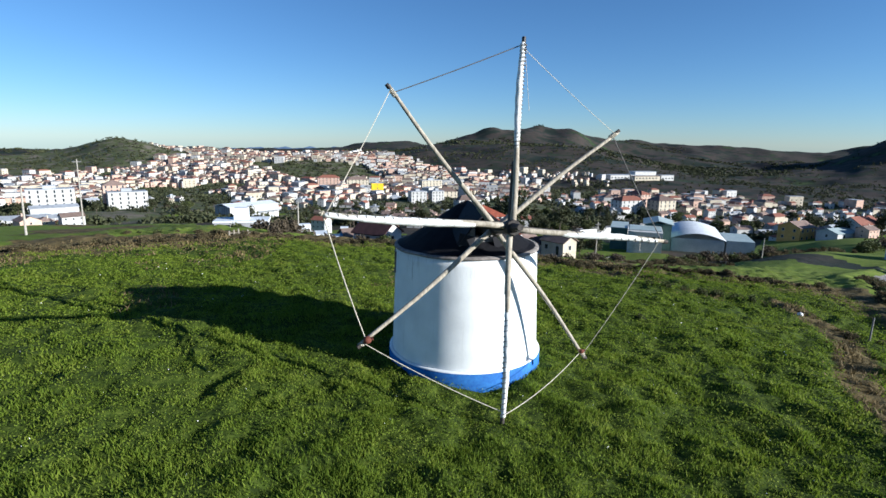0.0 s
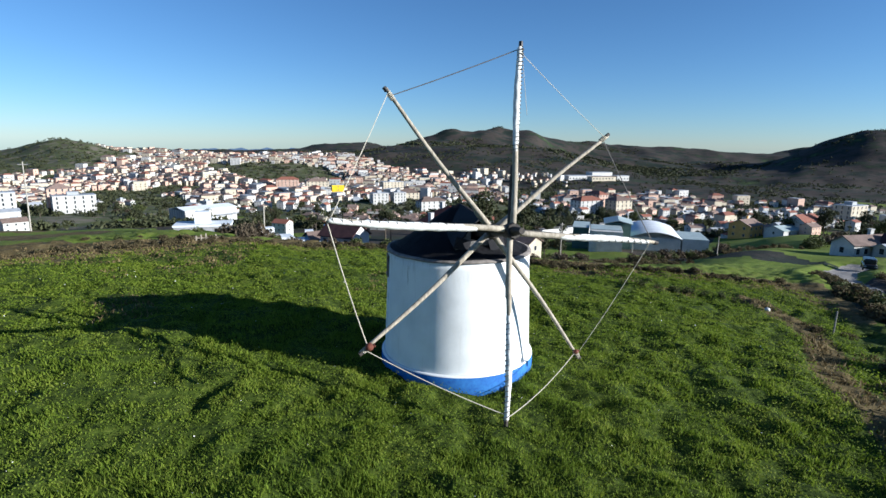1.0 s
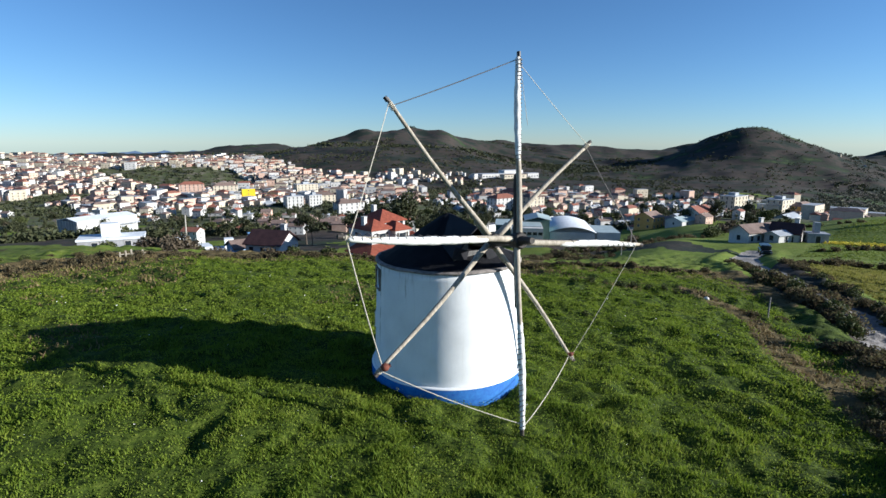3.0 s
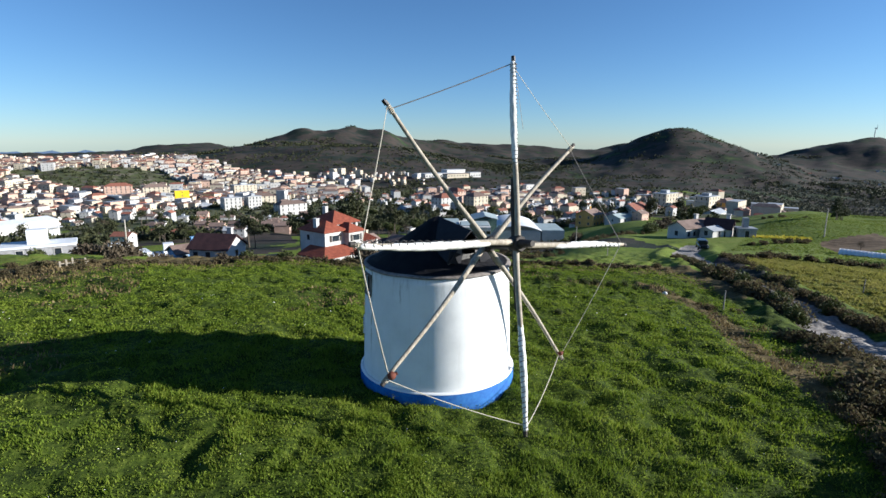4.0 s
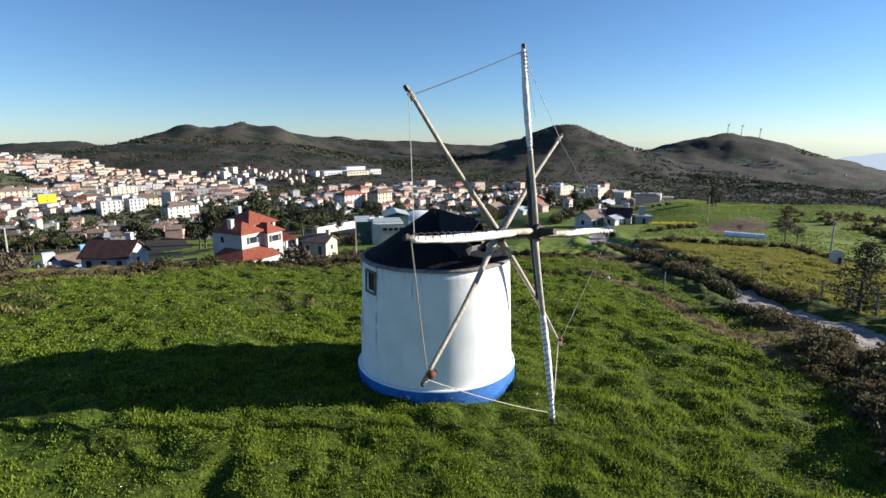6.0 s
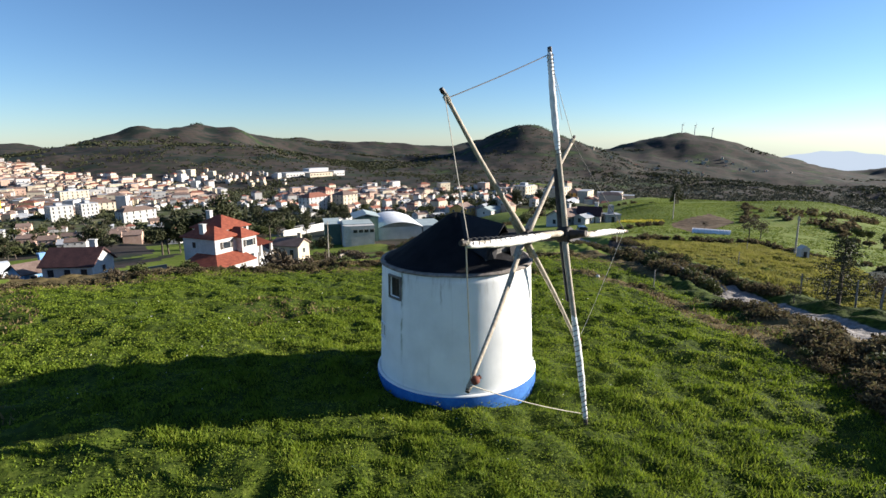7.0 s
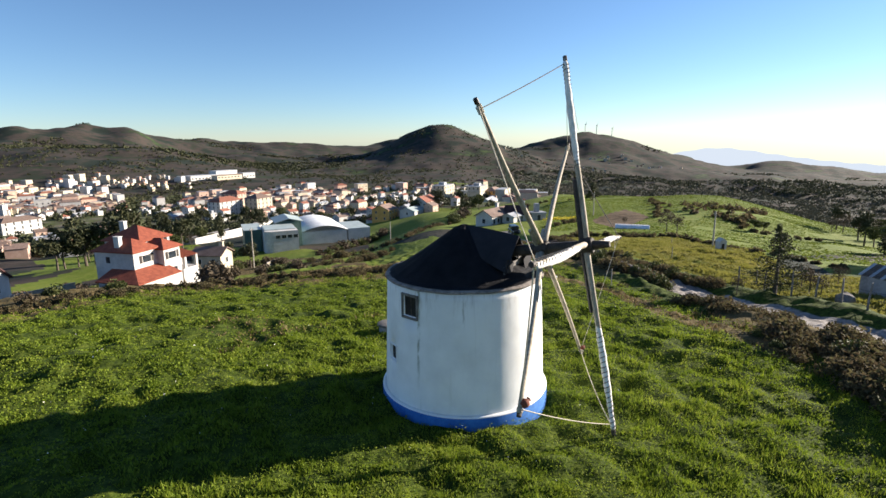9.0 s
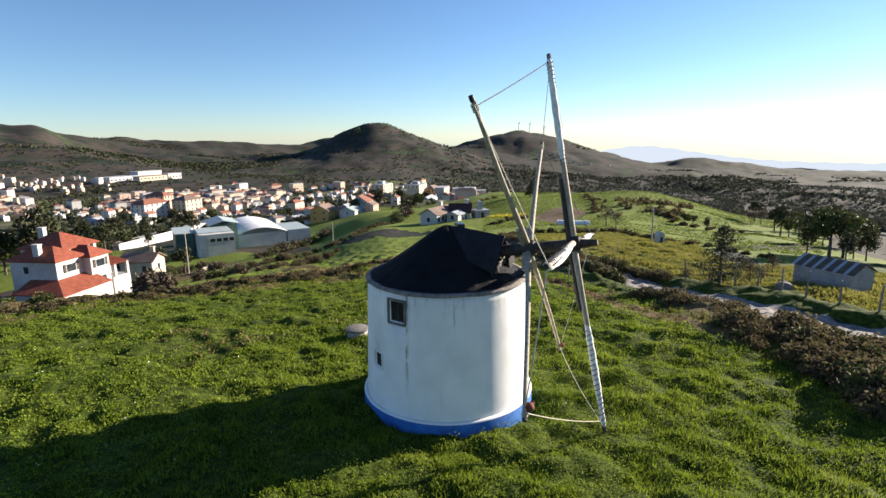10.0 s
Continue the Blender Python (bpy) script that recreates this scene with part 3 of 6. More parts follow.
def window_at(bear0, bear1, z0, z1, t=0.10, edge=STONE):
    """Stone surround, timber frame, dark panes."""
    mid, zc = radians((bear0 + bear1) / 2), (z0 + z1) / 2
    r = wall_radius(zc)
    w, h = r * radians(bear1 - bear0) / 2 + 0.015, (z1 - z0) / 2 + 0.01
    ob = new("window")
    ob.parent = mill
    ob.matrix_basis = Matrix.Translation((r * math.sin(mid), r * math.cos(mid), zc)) @ Matrix.Rotation(math.pi - mid, 4, "Z")
    bm = boxes((-w - t, -w, -0.035, 0.12, -h - t, h + t), (w, w + t, -0.035, 0.12, -h - t, h + t), (-w, w, -0.035, 0.12, h, h + t), (-w - 0.05, w + 0.05, -0.06, 0.12, -h - t, -h), bevel=0.012)
    part("surround", bm, edge, ob, "grey stone window surround" if edge is STONE else "")
    f = 0.05
    bm = boxes((-w, -w + f, 0.06, 0.10, -h, h), (w - f, w, 0.06, 0.10, -h, h), (-w + f, w - f, 0.06, 0.10, h - f, h), (-w + f, w - f, 0.06, 0.10, -h, -h + f), (-0.02, 0.02, 0.065, 0.095, -h + f, h - f))
    part("frame", bm, DARK_WOOD, ob)
    for x0, x1 in ((-w + f, -0.02), (0.02, w - f)):
        part("pane", boxes((x0, x1, 0.075, 0.081, -h + f, h - f)), DARK_ROOM_PANE, ob)
    return ob


window_at(*WINDOWS[0], 0.08)
window_at(*WINDOWS[1], 0.035, LIMEWASH)

# cap: worn mortar rim, felt cone with a ridge that runs out over the shaft, boarded gable
AXIS_BACK, AXIS_FRONT = Vector((2.70, 18.37, 6.20)), Vector((3.03, 16.92, 6.45))
AXIS = (AXIS_FRONT - AXIS_BACK).normalized()
flat = Vector((AXIS.x, AXIS.y, 0)).normalized()
side = Vector((-flat.y, flat.x, 0))
bm = lathe(bmesh.new(), [(2.35, 4.86), (2.40, 5.02), (2.70, 4.99), (2.88, 4.965), (2.905, 4.92), (2.90, 4.88), (2.84, 4.87)], 72)
for v in bm.verts:
    v.co.z += 0.03 * noise.noise(v.co * 1.7)
part("rim", bm, LIP, mill, "weathered mortar rim round the wall head", True)
bm = bmesh.new()
profile = [(2.78, 4.99), (2.55, 5.05), (2.2, 5.28), (1.6, 5.68), (0.9, 6.18), (0.35, 6.56), (0.08, 6.68)]
seg = 26
rows_ = []
for n_, (r, z) in enumerate(profile):
    row = []
    for s in range(seg):
        a = 2 * math.pi * s / seg + 0.06
        wob = 1 + 0.025 * noise.noise(Vector((math.cos(a) * 2, math.sin(a) * 2, n_)))
        row.append(bm.verts.new((r * wob * math.cos(a), r * wob * math.sin(a), z + 0.02 * noise.noise(Vector((a * 3, n_, 4))))))
    rows_.append(row)
for a, b in zip(rows_, rows_[1:]):
    for s in range(seg):
        bm.faces.new((a[s], a[(s + 1) % seg], b[(s + 1) % seg], b[s]))
bm.faces.new(rows_[-1])
bmesh.ops.solidify(bm, geom=bm.faces[:], thickness=0.03)
part("cap", bm, FELT, mill, "dark tarred felt cap")


def cap_point(u, v, z):
    return flat * u + side * v + Vector((0, 0, z))


# hood over the shaft: a ridge that falls slightly towards the sails
bm = bmesh.new()
spots = {}
for key, u, half, eave, ridge in (("in", 0.0, 0.5, 6.25, 6.70), ("mid", 1.15, 0.95, 5.72, 6.58), ("out", 2.18, 1.0, 5.32, 6.44)):
    for tag, v, z in (("l", -half, eave), ("lm", -half * 0.45, eave + (ridge - eave) * 0.62), ("c", 0, ridge), ("rm", half * 0.45, eave + (ridge - eave) * 0.62), ("r", half, eave)):
        spots[key, tag] = bm.verts.new(cap_point(u, v, z))
order = ("l", "lm", "c", "rm", "r")
for a, b in (("in", "mid"), ("mid", "out")):
    for p, q in zip(order, order[1:]):
        bm.faces.new((spots[a, p], spots[a, q], spots[b, q], spots[b, p]))
bmesh.ops.recalc_face_normals(bm, faces=bm.faces)
bmesh.ops.solidify(bm, geom=bm.faces[:], thickness=0.05)
part("hood", bm, FELT, mill, "felt hood over the windshaft")
bm = bmesh.new()
for n_ in range(9):
    v0, v1 = -0.9 + n_ * 0.2, -0.9 + n_ * 0.2 + 0.19
    top = 6.38 - 1.05 * abs((v0 + v1) / 2) - 0.03
    lo = 5.02
    if top - lo < 0.1:
        continue
    m = Matrix.Translation(flat * 2.02) @ Matrix((( side.x, flat.x, 0, 0), (side.y, flat.y, 0, 0), (0, 0, 1, 0), (0, 0, 0, 1)))
    gap = abs((v0 + v1) / 2) < 0.25
    box(bm, v0, v1, 0, 0.03, lo, min(top, 5.55) if gap else top, m=m)
part("gable", bm, GREY_WOOD, mill, "grey boards under the hood")
for s_, v in ((0, -0.72), (1, 0.70)):
    bm = bmesh.new()
    m = Matrix.Translation(flat * (2.05 + 0.1 * s_)) @ Matrix(((side.x, flat.x, 0, 0), (side.y, flat.y, 0, 0), (0, 0, 1, 0), (0, 0, 0, 1)))
    box(bm, v - 0.3, v + 0.3, 0.05, 0.09, 5.04, 5.46, m=m @ Matrix.Translation((0, 0, 5.2)) @ Matrix.Rotation(radians(18 - 36 * s_), 4, "Y") @ Matrix.Translation((0, 0, -5.2)))
    part("felt_flap", bm, FELT, mill)

# windshaft and hub
bm = bmesh.new()
start, nose = local(AXIS_BACK) - AXIS * 3.4, local(AXIS_FRONT) + AXIS * 0.75
tube(bm, [start, local(AXIS_BACK) - AXIS * 0.3, local(AXIS_BACK), local(AXIS_FRONT), local(AXIS_FRONT) + AXIS * 0.3, nose], [0.2, 0.2, 0.19, 0.18, 0.15, 0.10], 10)
part("windshaft", bm, DARK_WOOD, mill, "dark timber windshaft")
for at_ in (AXIS_BACK, AXIS_FRONT):
    bm = bmesh.new()
    c = local(at_)
    tube(bm, [c - AXIS * 0.22, c - AXIS * 0.19, c + AXIS * 0.19, c + AXIS * 0.22], [0.24, 0.27, 0.27, 0.24], 8)
    part("hub_block", bm, DARK_WOOD, mill)

TIPS = {"n": (3.40, 18.19, 12.38), "s": (2.76, 15.50, 0.50), "w": (-2.75, 15.0, 7.15), "e": (8.86, 18.62, 5.72),
        "nw": (-0.98, 18.17, 10.87), "se": (6.28, 18.74, 1.28), "ne": (7.48, 20.45, 9.58), "sw": (-1.76, 15.98, 2.80)}
tip = {key: local(p) for key, p in TIPS.items()}
hubs = {key: local(AXIS_FRONT if len(key) == 1 else AXIS_BACK) for key in tip}
for key, end in tip.items():
    c = hubs[key]
    furled = len(key) == 1
    span = end - c
    bend = span.cross(AXIS).normalized() * 0.05
    pts_ = [c + span * s + bend * math.sin(s * 5 + len(key)) for s in np.linspace(0, 1, 9)]
    rad = [0.105, 0.10, 0.095, 0.09, 0.082, 0.078, 0.072, 0.066, 0.058] if furled else [0.10, 0.095, 0.09, 0.085, 0.08, 0.075, 0.07, 0.066, 0.06]
    arm = part("sail_pole", tube(bmesh.new(), pts_, rad, 9), POLE_WOOD, mill, "long weathered pole of the sail wheel", True)
    # stub arm: the thick inner beam that the pole is lashed to
    stub = c + span * (0.36 if furled else 0.16)
    off = AXIS * (-0.13)
    part("stub_arm", tube(bmesh.new(), [c + off, c + off + (stub - c) * 0.97, stub + off], [0.10, 0.085, 0.03], 6), DARK_WOOD if furled else POLE_WOOD, arm)
    if furled:
        lo, hi = {"n": (0.36, 0.985), "s": (0.42, 0.985), "w": (0.20, 0.97), "e": (0.30, 0.94)}[key]
        n_ = 64
        fat = {"n": 0.112, "s": 0.104, "w": 0.116, "e": 0.11}[key]
        run, width = [], []
        for q in range(n_ + 1):
            s = q / n_
            along = lo + (hi - lo) * s
            swell = fat * (0.75 + 0.35 * math.sin(math.pi * min(1, s * 1.25)) ** 0.6) * (1 + 0.08 * noise.noise(Vector((q * 0.35, len(key), ord(key[0])))))
            if key == "n":
                swell *= 0.72 + 0.35 * s
            run.append(c + span * along + bend * math.sin(along * 5 + 1) + Vector((0, 0, -0.03 if key in "we" else 0)))
            width.append(swell if 0 < q < n_ else swell * 0.5)
        part("furled_sail", tube(bmesh.new(), run, width, 12, 0, 0.62, 0.06), CANVAS, arm, "white canvas sail wound round its pole", True)
        bm = bmesh.new()
        turns = {"n": (0.42, 0.97, 26), "s": (0.46, 0.97, 19), "w": (0.30, 0.96, 15), "e": (0.36, 0.93, 12)}[key]
        coil = []
        u = span.cross(AXIS).normalized()
        w_ = span.normalized().cross(u)
        for q in range(turns[2] * 8 + 1):
            s = turns[0] + (turns[1] - turns[0]) * q / (turns[2] * 8)
            a = q * math.pi / 4
            coil.append(c + span * s + (u * math.cos(a) + w_ * math.sin(a)) * fat * (0.90 if key != "n" else 0.70 + 0.30 * s))
        part("lashing", tube(bm, coil, 0.015, 5), OLD_ROPE, arm)
    bm = bmesh.new()
    tube(bm, [c + span * 0.985, c + span * 1.012], [0.075, 0.07] if furled else [0.072, 0.068], 8)
    part("end_band", bm, IRON if key in ("n", "nw") else DARK_WOOD, arm)
    if key in ("sw", "se", "w"):
        bm = bmesh.new()
        spot = c + span * 0.945 - AXIS * 0.02
        jar = lathe(bm, [(0.02, -0.16), (0.10, -0.15), (0.145, -0.06), (0.14, 0.05), (0.07, 0.12), (0.055, 0.16), (0.08, 0.19), (0.05, 0.19)], 14)
        size = 0.85 if key == "sw" else 0.6
        bmesh.ops.transform(jar, matrix=Matrix.Translation(spot + AXIS * 0.15) @ Matrix.Rotation(radians(70), 4, "Y") @ Matrix.Scale(size, 4), verts=jar.verts)
        if key != "w":
            part("clay_jar", jar, CLAY, arm, "red clay whistling jar", True)
        else:
            jar.free()
        bm = bmesh.new()
        for q in range(7):
            a = Vector((random.uniform(-1, 1), random.uniform(-1, 1), random.uniform(-1, 1))).normalized()
            tube(bm, [end - span.normalized() * 0.12 - a * 0.09, end - span.normalized() * 0.1 + a * 0.09], 0.03, 5)
        part("rope_knot", bm, ROPE, arm)

for a, b, sag, thick in (("n", "nw", 0.03, 0.017), ("nw", "w", 0.05, 0.013), ("w", "sw", 0.12, 0.020), ("sw", "s", 0.10, 0.016), ("s", "se", 0.22, 0.016),
                         ("se", "e", 0.10, 0.012), ("e", "ne", 0.05, 0.018), ("ne", "n", 0.04, 0.010)):
    p, q = hubs[a] + (tip[a] - hubs[a]) * 0.975, hubs[b] + (tip[b] - hubs[b]) * 0.955
    part("stay_rope", tube(bmesh.new(), sagging(p, q, sag, 12), thick, 5), OLD_ROPE if a in ("n", "e") else ROPE, mill)
# whipping of the stays at the pole ends
for key in ("n", "nw", "ne"):
    bm = bmesh.new()
    c, span = hubs[key], tip[key] - hubs[key]
    u = span.cross(AXIS).normalized()
    w_ = span.normalized().cross(u)
    coil = [c + span * (0.93 + 0.045 * q / 40) + (u * math.cos(q * 0.8) + w_ * math.sin(q * 0.8)) * 0.085 for q in range(41)]
    part("whipping", tube(bm, coil, 0.016, 5), IRON if key == "n" else ROPE, mill)
# loose rope that hangs from the sail and a chain down to the plinth
part("hanging_rope", tube(bmesh.new(), sagging(hubs["e"] + (tip["e"] - hubs["e"]) * 0.82, hubs["e"] + (tip["e"] - hubs["e"]) * 0.82 + Vector((0.02, 0, -0.42)), 0.0, 6), 0.014, 5), ROPE, mill)
part("hanging_rope", tube(bmesh.new(), sagging(hubs["n"] + (tip["n"] - hubs["n"]) * 0.9 + Vector((0.1, 0, 0)), hubs["n"] + (tip["n"] - hubs["n"]) * 0.62 + Vector((0.32, 0, 0)), 0.0, 6), 0.008, 5), ROPE, mill)


# pale ridges beyond the land's edge; the haze on them is emission colour
def haze_glow_ridge(name, tone, a0, a1, r, height, label):
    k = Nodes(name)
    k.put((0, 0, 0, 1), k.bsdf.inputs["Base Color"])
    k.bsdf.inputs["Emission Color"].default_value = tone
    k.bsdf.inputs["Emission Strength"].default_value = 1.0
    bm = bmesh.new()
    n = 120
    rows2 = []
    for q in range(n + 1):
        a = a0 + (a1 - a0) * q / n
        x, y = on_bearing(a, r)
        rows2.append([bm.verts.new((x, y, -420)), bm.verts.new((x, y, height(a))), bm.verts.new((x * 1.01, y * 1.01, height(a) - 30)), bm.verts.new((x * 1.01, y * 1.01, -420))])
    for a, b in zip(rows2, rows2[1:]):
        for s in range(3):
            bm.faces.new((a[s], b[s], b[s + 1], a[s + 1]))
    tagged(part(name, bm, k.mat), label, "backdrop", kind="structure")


def bump_at(a, centre, width):
    return math.exp(-0.5 * ((a - centre) / width) ** 2)


haze_glow_ridge("backdrop_west", (0.066, 0.095, 0.145, 1), -42, 0, 4700, lambda a: 9 + 4700 * math.tan(radians(-1.5 + 0.55 * bump_at(a, -21.5, 5.5) + 0.6 * bump_at(a, -11, 5) + 0.7 * bump_at(a, -8.2, 1.2) + 0.08 * math.sin(a * 2.3) + 0.05 * math.sin(a * 5.1))), "pale blue far ridges, their haze put in as a flat glow")
haze_glow_ridge("backdrop_east", (0.24, 0.26, 0.285, 1), 58, 112, 4700, lambda a: 9 + 4700 * math.tan(radians(-2.5 + 1.1 * bump_at(a, 72, 3.2) + 0.6 * bump_at(a, 77, 4) + 0.3 * bump_at(a, 66, 4) + 0.05 * math.sin(a * 3.1))), "pale grey-blue mountains, their haze put in as a flat glow")

# ---- things near the mill ----
def on_land(x, y, up=0.0):
    return (x, y, gz(x, y) + up)


well = thing("well", *on_land(5.0, 29.5), 0, "round concrete well ring with a flat slab lid", "well")
part("ring", lathe(bmesh.new(), [(0.52, -0.4), (0.54, 0.40), (0.46, 0.41)], 28), CONCRETE, well, "", True)
bm = lathe(bmesh.new(), [(0.02, 0.52), (0.58, 0.515), (0.63, 0.49), (0.635, 0.425), (0.6, 0.42), (0.46, 0.412)], 28)
for v in bm.verts:
    v.co.x *= 1 + 0.04 * noise.noise(v.co * 3)
part("lid", bm, STONE, well, "chipped concrete lid", True)


def rough_stone(x, y, size, seed, material, label):
    bm = bmesh.new()
    bmesh.ops.create_icosphere(bm, subdivisions=2, radius=size)
    for v in bm.verts:
        v.co *= 1 + 0.35 * noise.noise(v.co / size * 1.3 + Vector((seed, 0, 0)))
        v.co.z *= 0.8
    ob = part("stone", bm, material, None)
    ob.location = on_land(x, y, size * 0.35)
    return tagged(ob, label, "stone")


rough_stone(23.5, 30.9, 0.17, 1, PALE_STONE, "pale boulder lying in the grass of the field")
rough_stone(28.9, 12.9, 0.6, 5, STONE, "grey boulder beside the wire fence posts")


def utility_pole(x, y, height, lean=0.0, arm=True, label="", z=None):
    ob = thing("utility_pole", x, y, gz(x, y) - 0.4 if z is None else z, 30, label or "pale concrete utility pole with a short crossarm", "pole", "utility poles")
    part("shaft", tube(bmesh.new(), [(0, 0, 0), (lean * 0.5, 0, height * 0.5), (lean, 0, height)], [0.13, 0.11, 0.08], 8), POST_GREY, ob)
    if arm:
        part("crossarm", boxes((lean - 0.7, lean + 0.7, -0.06, 0.06, height - 0.55, height - 0.42)), GREY_WOOD, ob)
        for q in (-0.6, 0.0, 0.6):
            part("insulator", tube(bmesh.new(), [(lean + q, 0, height - 0.42), (lean + q, 0, height - 0.22)], [0.06, 0.04], 6), GLASS, ob)
    return ob


POST_GREY = plain("weathered_pole_concrete", (0.26, 0.23, 0.19), (0.46, 0.42, 0.36), 4.0, 0.85, 0.3, 0.01)
for x, y, h, arm in ((-43.5, 58.5, 5.6, False), (-62.0, 97.0, 12.2, True), (-18.6, 77.6, 6.0, False), (76.5, 115.4, 5.2, False), (38.5, 116, 9.2, True), (65.0, 32.1, 5.4, True), (108.1, 73.8, 6.4, True)):
    utility_pole(x, y, h, 0.12, arm)

# low rail of weathered boards at the field's edge
fence = thing("board_fence", *on_land(-18.6, 50.6, -0.15), 12, "short run of weathered upright fence boards", "fence")
for q in range(5):
    part("board", boxes((q * 0.42, q * 0.42 + 0.13, 0, 0.05, -0.3, 0.6 + 0.1 * (q % 3)), bevel=0.01), POLE_WOOD, fence)
part("rail", boxes((-0.1, 1.95, 0.05, 0.1, 0.35, 0.42)), POLE_WOOD, fence)

# wire fence beyond the track
for q, (x, y) in enumerate(((33.2, 20.2), (31.5, 18.0), (30.0, 16.0), (28.6, 14.4), (27.4, 12.9), (26.2, 11.5), (25.2, 9.8), (24.3, 8.0), (23.5, 6.0), (22.8, 3.8))):
    post = thing("fence_post", *on_land(x, y), 40 + 17 * q, "dark weathered wooden post of a wire fence", "post", "posts of the wire fence")
    part("stake", tube(bmesh.new(), [(0, 0, -0.4), (0.02, 0.01, 0.9), (0.05 * (-1) ** q, 0.02, 1.75 + 0.12 * (q % 3))], [0.065, 0.06, 0.05], 7), GREY_WOOD, post)
for z in (0.55, 1.0, 1.45):
    pts_ = [Vector(on_land(x, y, z)) for x, y in ((33.2, 20.2), (31.5, 18.0), (30.0, 16.0), (28.6, 14.4), (27.4, 12.9), (26.2, 11.5), (25.2, 9.8), (24.3, 8.0), (23.5, 6.0), (22.8, 3.8))]
    tagged(part("fence_wire", tube(bmesh.new(), pts_, 0.009, 4), WIRE), "thin rusty wire strung between fence posts", "wire", "wires of the fence")
for x, y in ((24.2, 26.5), (35.5, 19.5), (60.5, 36.0), (45.0, 30.0)):
    post = thing("fence_post", *on_land(x, y), 10, "thin wooden stake standing in the field", "post", "stakes in the fields")
    part("stake", tube(bmesh.new(), [(0, 0, -0.3), (0.04, 0, 1.3)], [0.05, 0.04], 6), GREY_WOOD, post)

# low retaining wall of field stone where the track bends behind the hedge
wall = thing("field_wall", *on_land(29.2, 25.2), 58, "low dry field wall of grey stones beside the track", "wall")
for row in range(3):
    for q in range(11):
        bm = bmesh.new()
        w = 0.5 + 0.08 * ((q * 7 + row * 3) % 5 - 2)
        box(bm, q * 0.52 + 0.2 * (row % 2), q * 0.52 + w + 0.2 * (row % 2), -0.2, 0.2, row * 0.27, row * 0.27 + 0.25, bevel=0.04)
        part("stone", bm, STONE, wall)

# barn
BARN_TILE = plain("mossy_barn_tile", (0.06, 0.045, 0.035), (0.15, 0.11, 0.085), 2.0, 0.9, 0.4, 0.03)
barn = thing("barn", *on_land(34.6, 10.4), 62, "small grey rendered barn with a weathered striped tile roof", "barn")
bm = boxes((-3.4, 3.4, -2.4, -2.15, -0.6, 2.1), (-3.4, 3.4, 2.15, 2.4, -0.6, 2.1), (-3.4, -3.15, -2.15, 2.15, -0.6, 2.1), (3.15, 3.4, -2.15, 2.15, -0.6, 2.1))
for x in (-3.28, 3.28):
    v = [bm.verts.new(p) for p in ((x - 0.12, -2.4, 2.1), (x - 0.12, 2.4, 2.1), (x - 0.12, 0, 3.15), (x + 0.12, -2.4, 2.1), (x + 0.12, 2.4, 2.1), (x + 0.12, 0, 3.15))]
    for f in ((0, 2, 1), (3, 4, 5), (0, 3, 5, 2), (1, 2, 5, 4)):
        bm.faces.new([v[n_] for n_ in f])
part("wall", bm, GREY_WALL, barn)
sheet = boxes((-0.205, 0.205, -2.75, 0.03, 0, 0.05), bevel=0.015)
pale = sheet.copy()
first = part("roof_strip", sheet, BARN_TILE, barn)
second = part("roof_strip", pale, GREY_ROOF, barn)
second.matrix_basis = Matrix.Translation((-3.5 + 2 * 0.412, 0, 3.225)) @ Matrix.Rotation(radians(math.degrees(math.atan2(1.05, 2.4))), 4, "X")
slope = math.degrees(math.atan2(1.05, 2.4))
first.matrix_basis = Matrix.Translation((-3.5, 0, 3.2)) @ Matrix.Rotation(radians(slope), 4, "X")
for q in range(18):
    for sgn in (1, -1):
        if q in (0, 2) and sgn == 1:
            continue
        m = Matrix.Translation((-3.5 + q * 0.412, 0, 3.2 + 0.012 * (q % 2))) @ (Matrix.Identity(4) if sgn == 1 else Matrix.Rotation(math.pi, 4, "Z")) @ Matrix.Rotation(radians(slope), 4, "X")
        shared("roof_strip", second.data if q % 3 == 2 else first.data, barn, m)
part("door", boxes((-0.5, 0.5, -2.44, -2.4, 0, 1.8)), DARK_WOOD, barn)
barn.scale = (0.58, 0.58, 0.62)

# wayside shrine
shrine = thing("shrine", *on_land(62.0, 30.2), -40, "tiny white wayside hut with a dark door", "shrine")
bm = boxes((-0.7, 0.7, -0.7, 0.7, -0.4, 1.7))
v = [bm.verts.new(p) for p in ((-0.8, -0.8, 1.7), (0.8, -0.8, 1.7), (0, -0.8, 2.35), (-0.8, 0.8, 1.7), (0.8, 0.8, 1.7), (0, 0.8, 2.35))]
for f in ((0, 1, 2), (5, 4, 3), (0, 2, 5, 3), (2, 1, 4, 5), (1, 0, 3, 4)):
    bm.faces.new([v[n_] for n_ in f])
part("body", bm, WHITE_WALL, shrine)
part("door", boxes((-0.28, 0.28, -0.73, -0.7, 0.0, 1.3)), DARK_WOOD, shrine)
shrine.scale = (0.68, 0.68, 0.68)

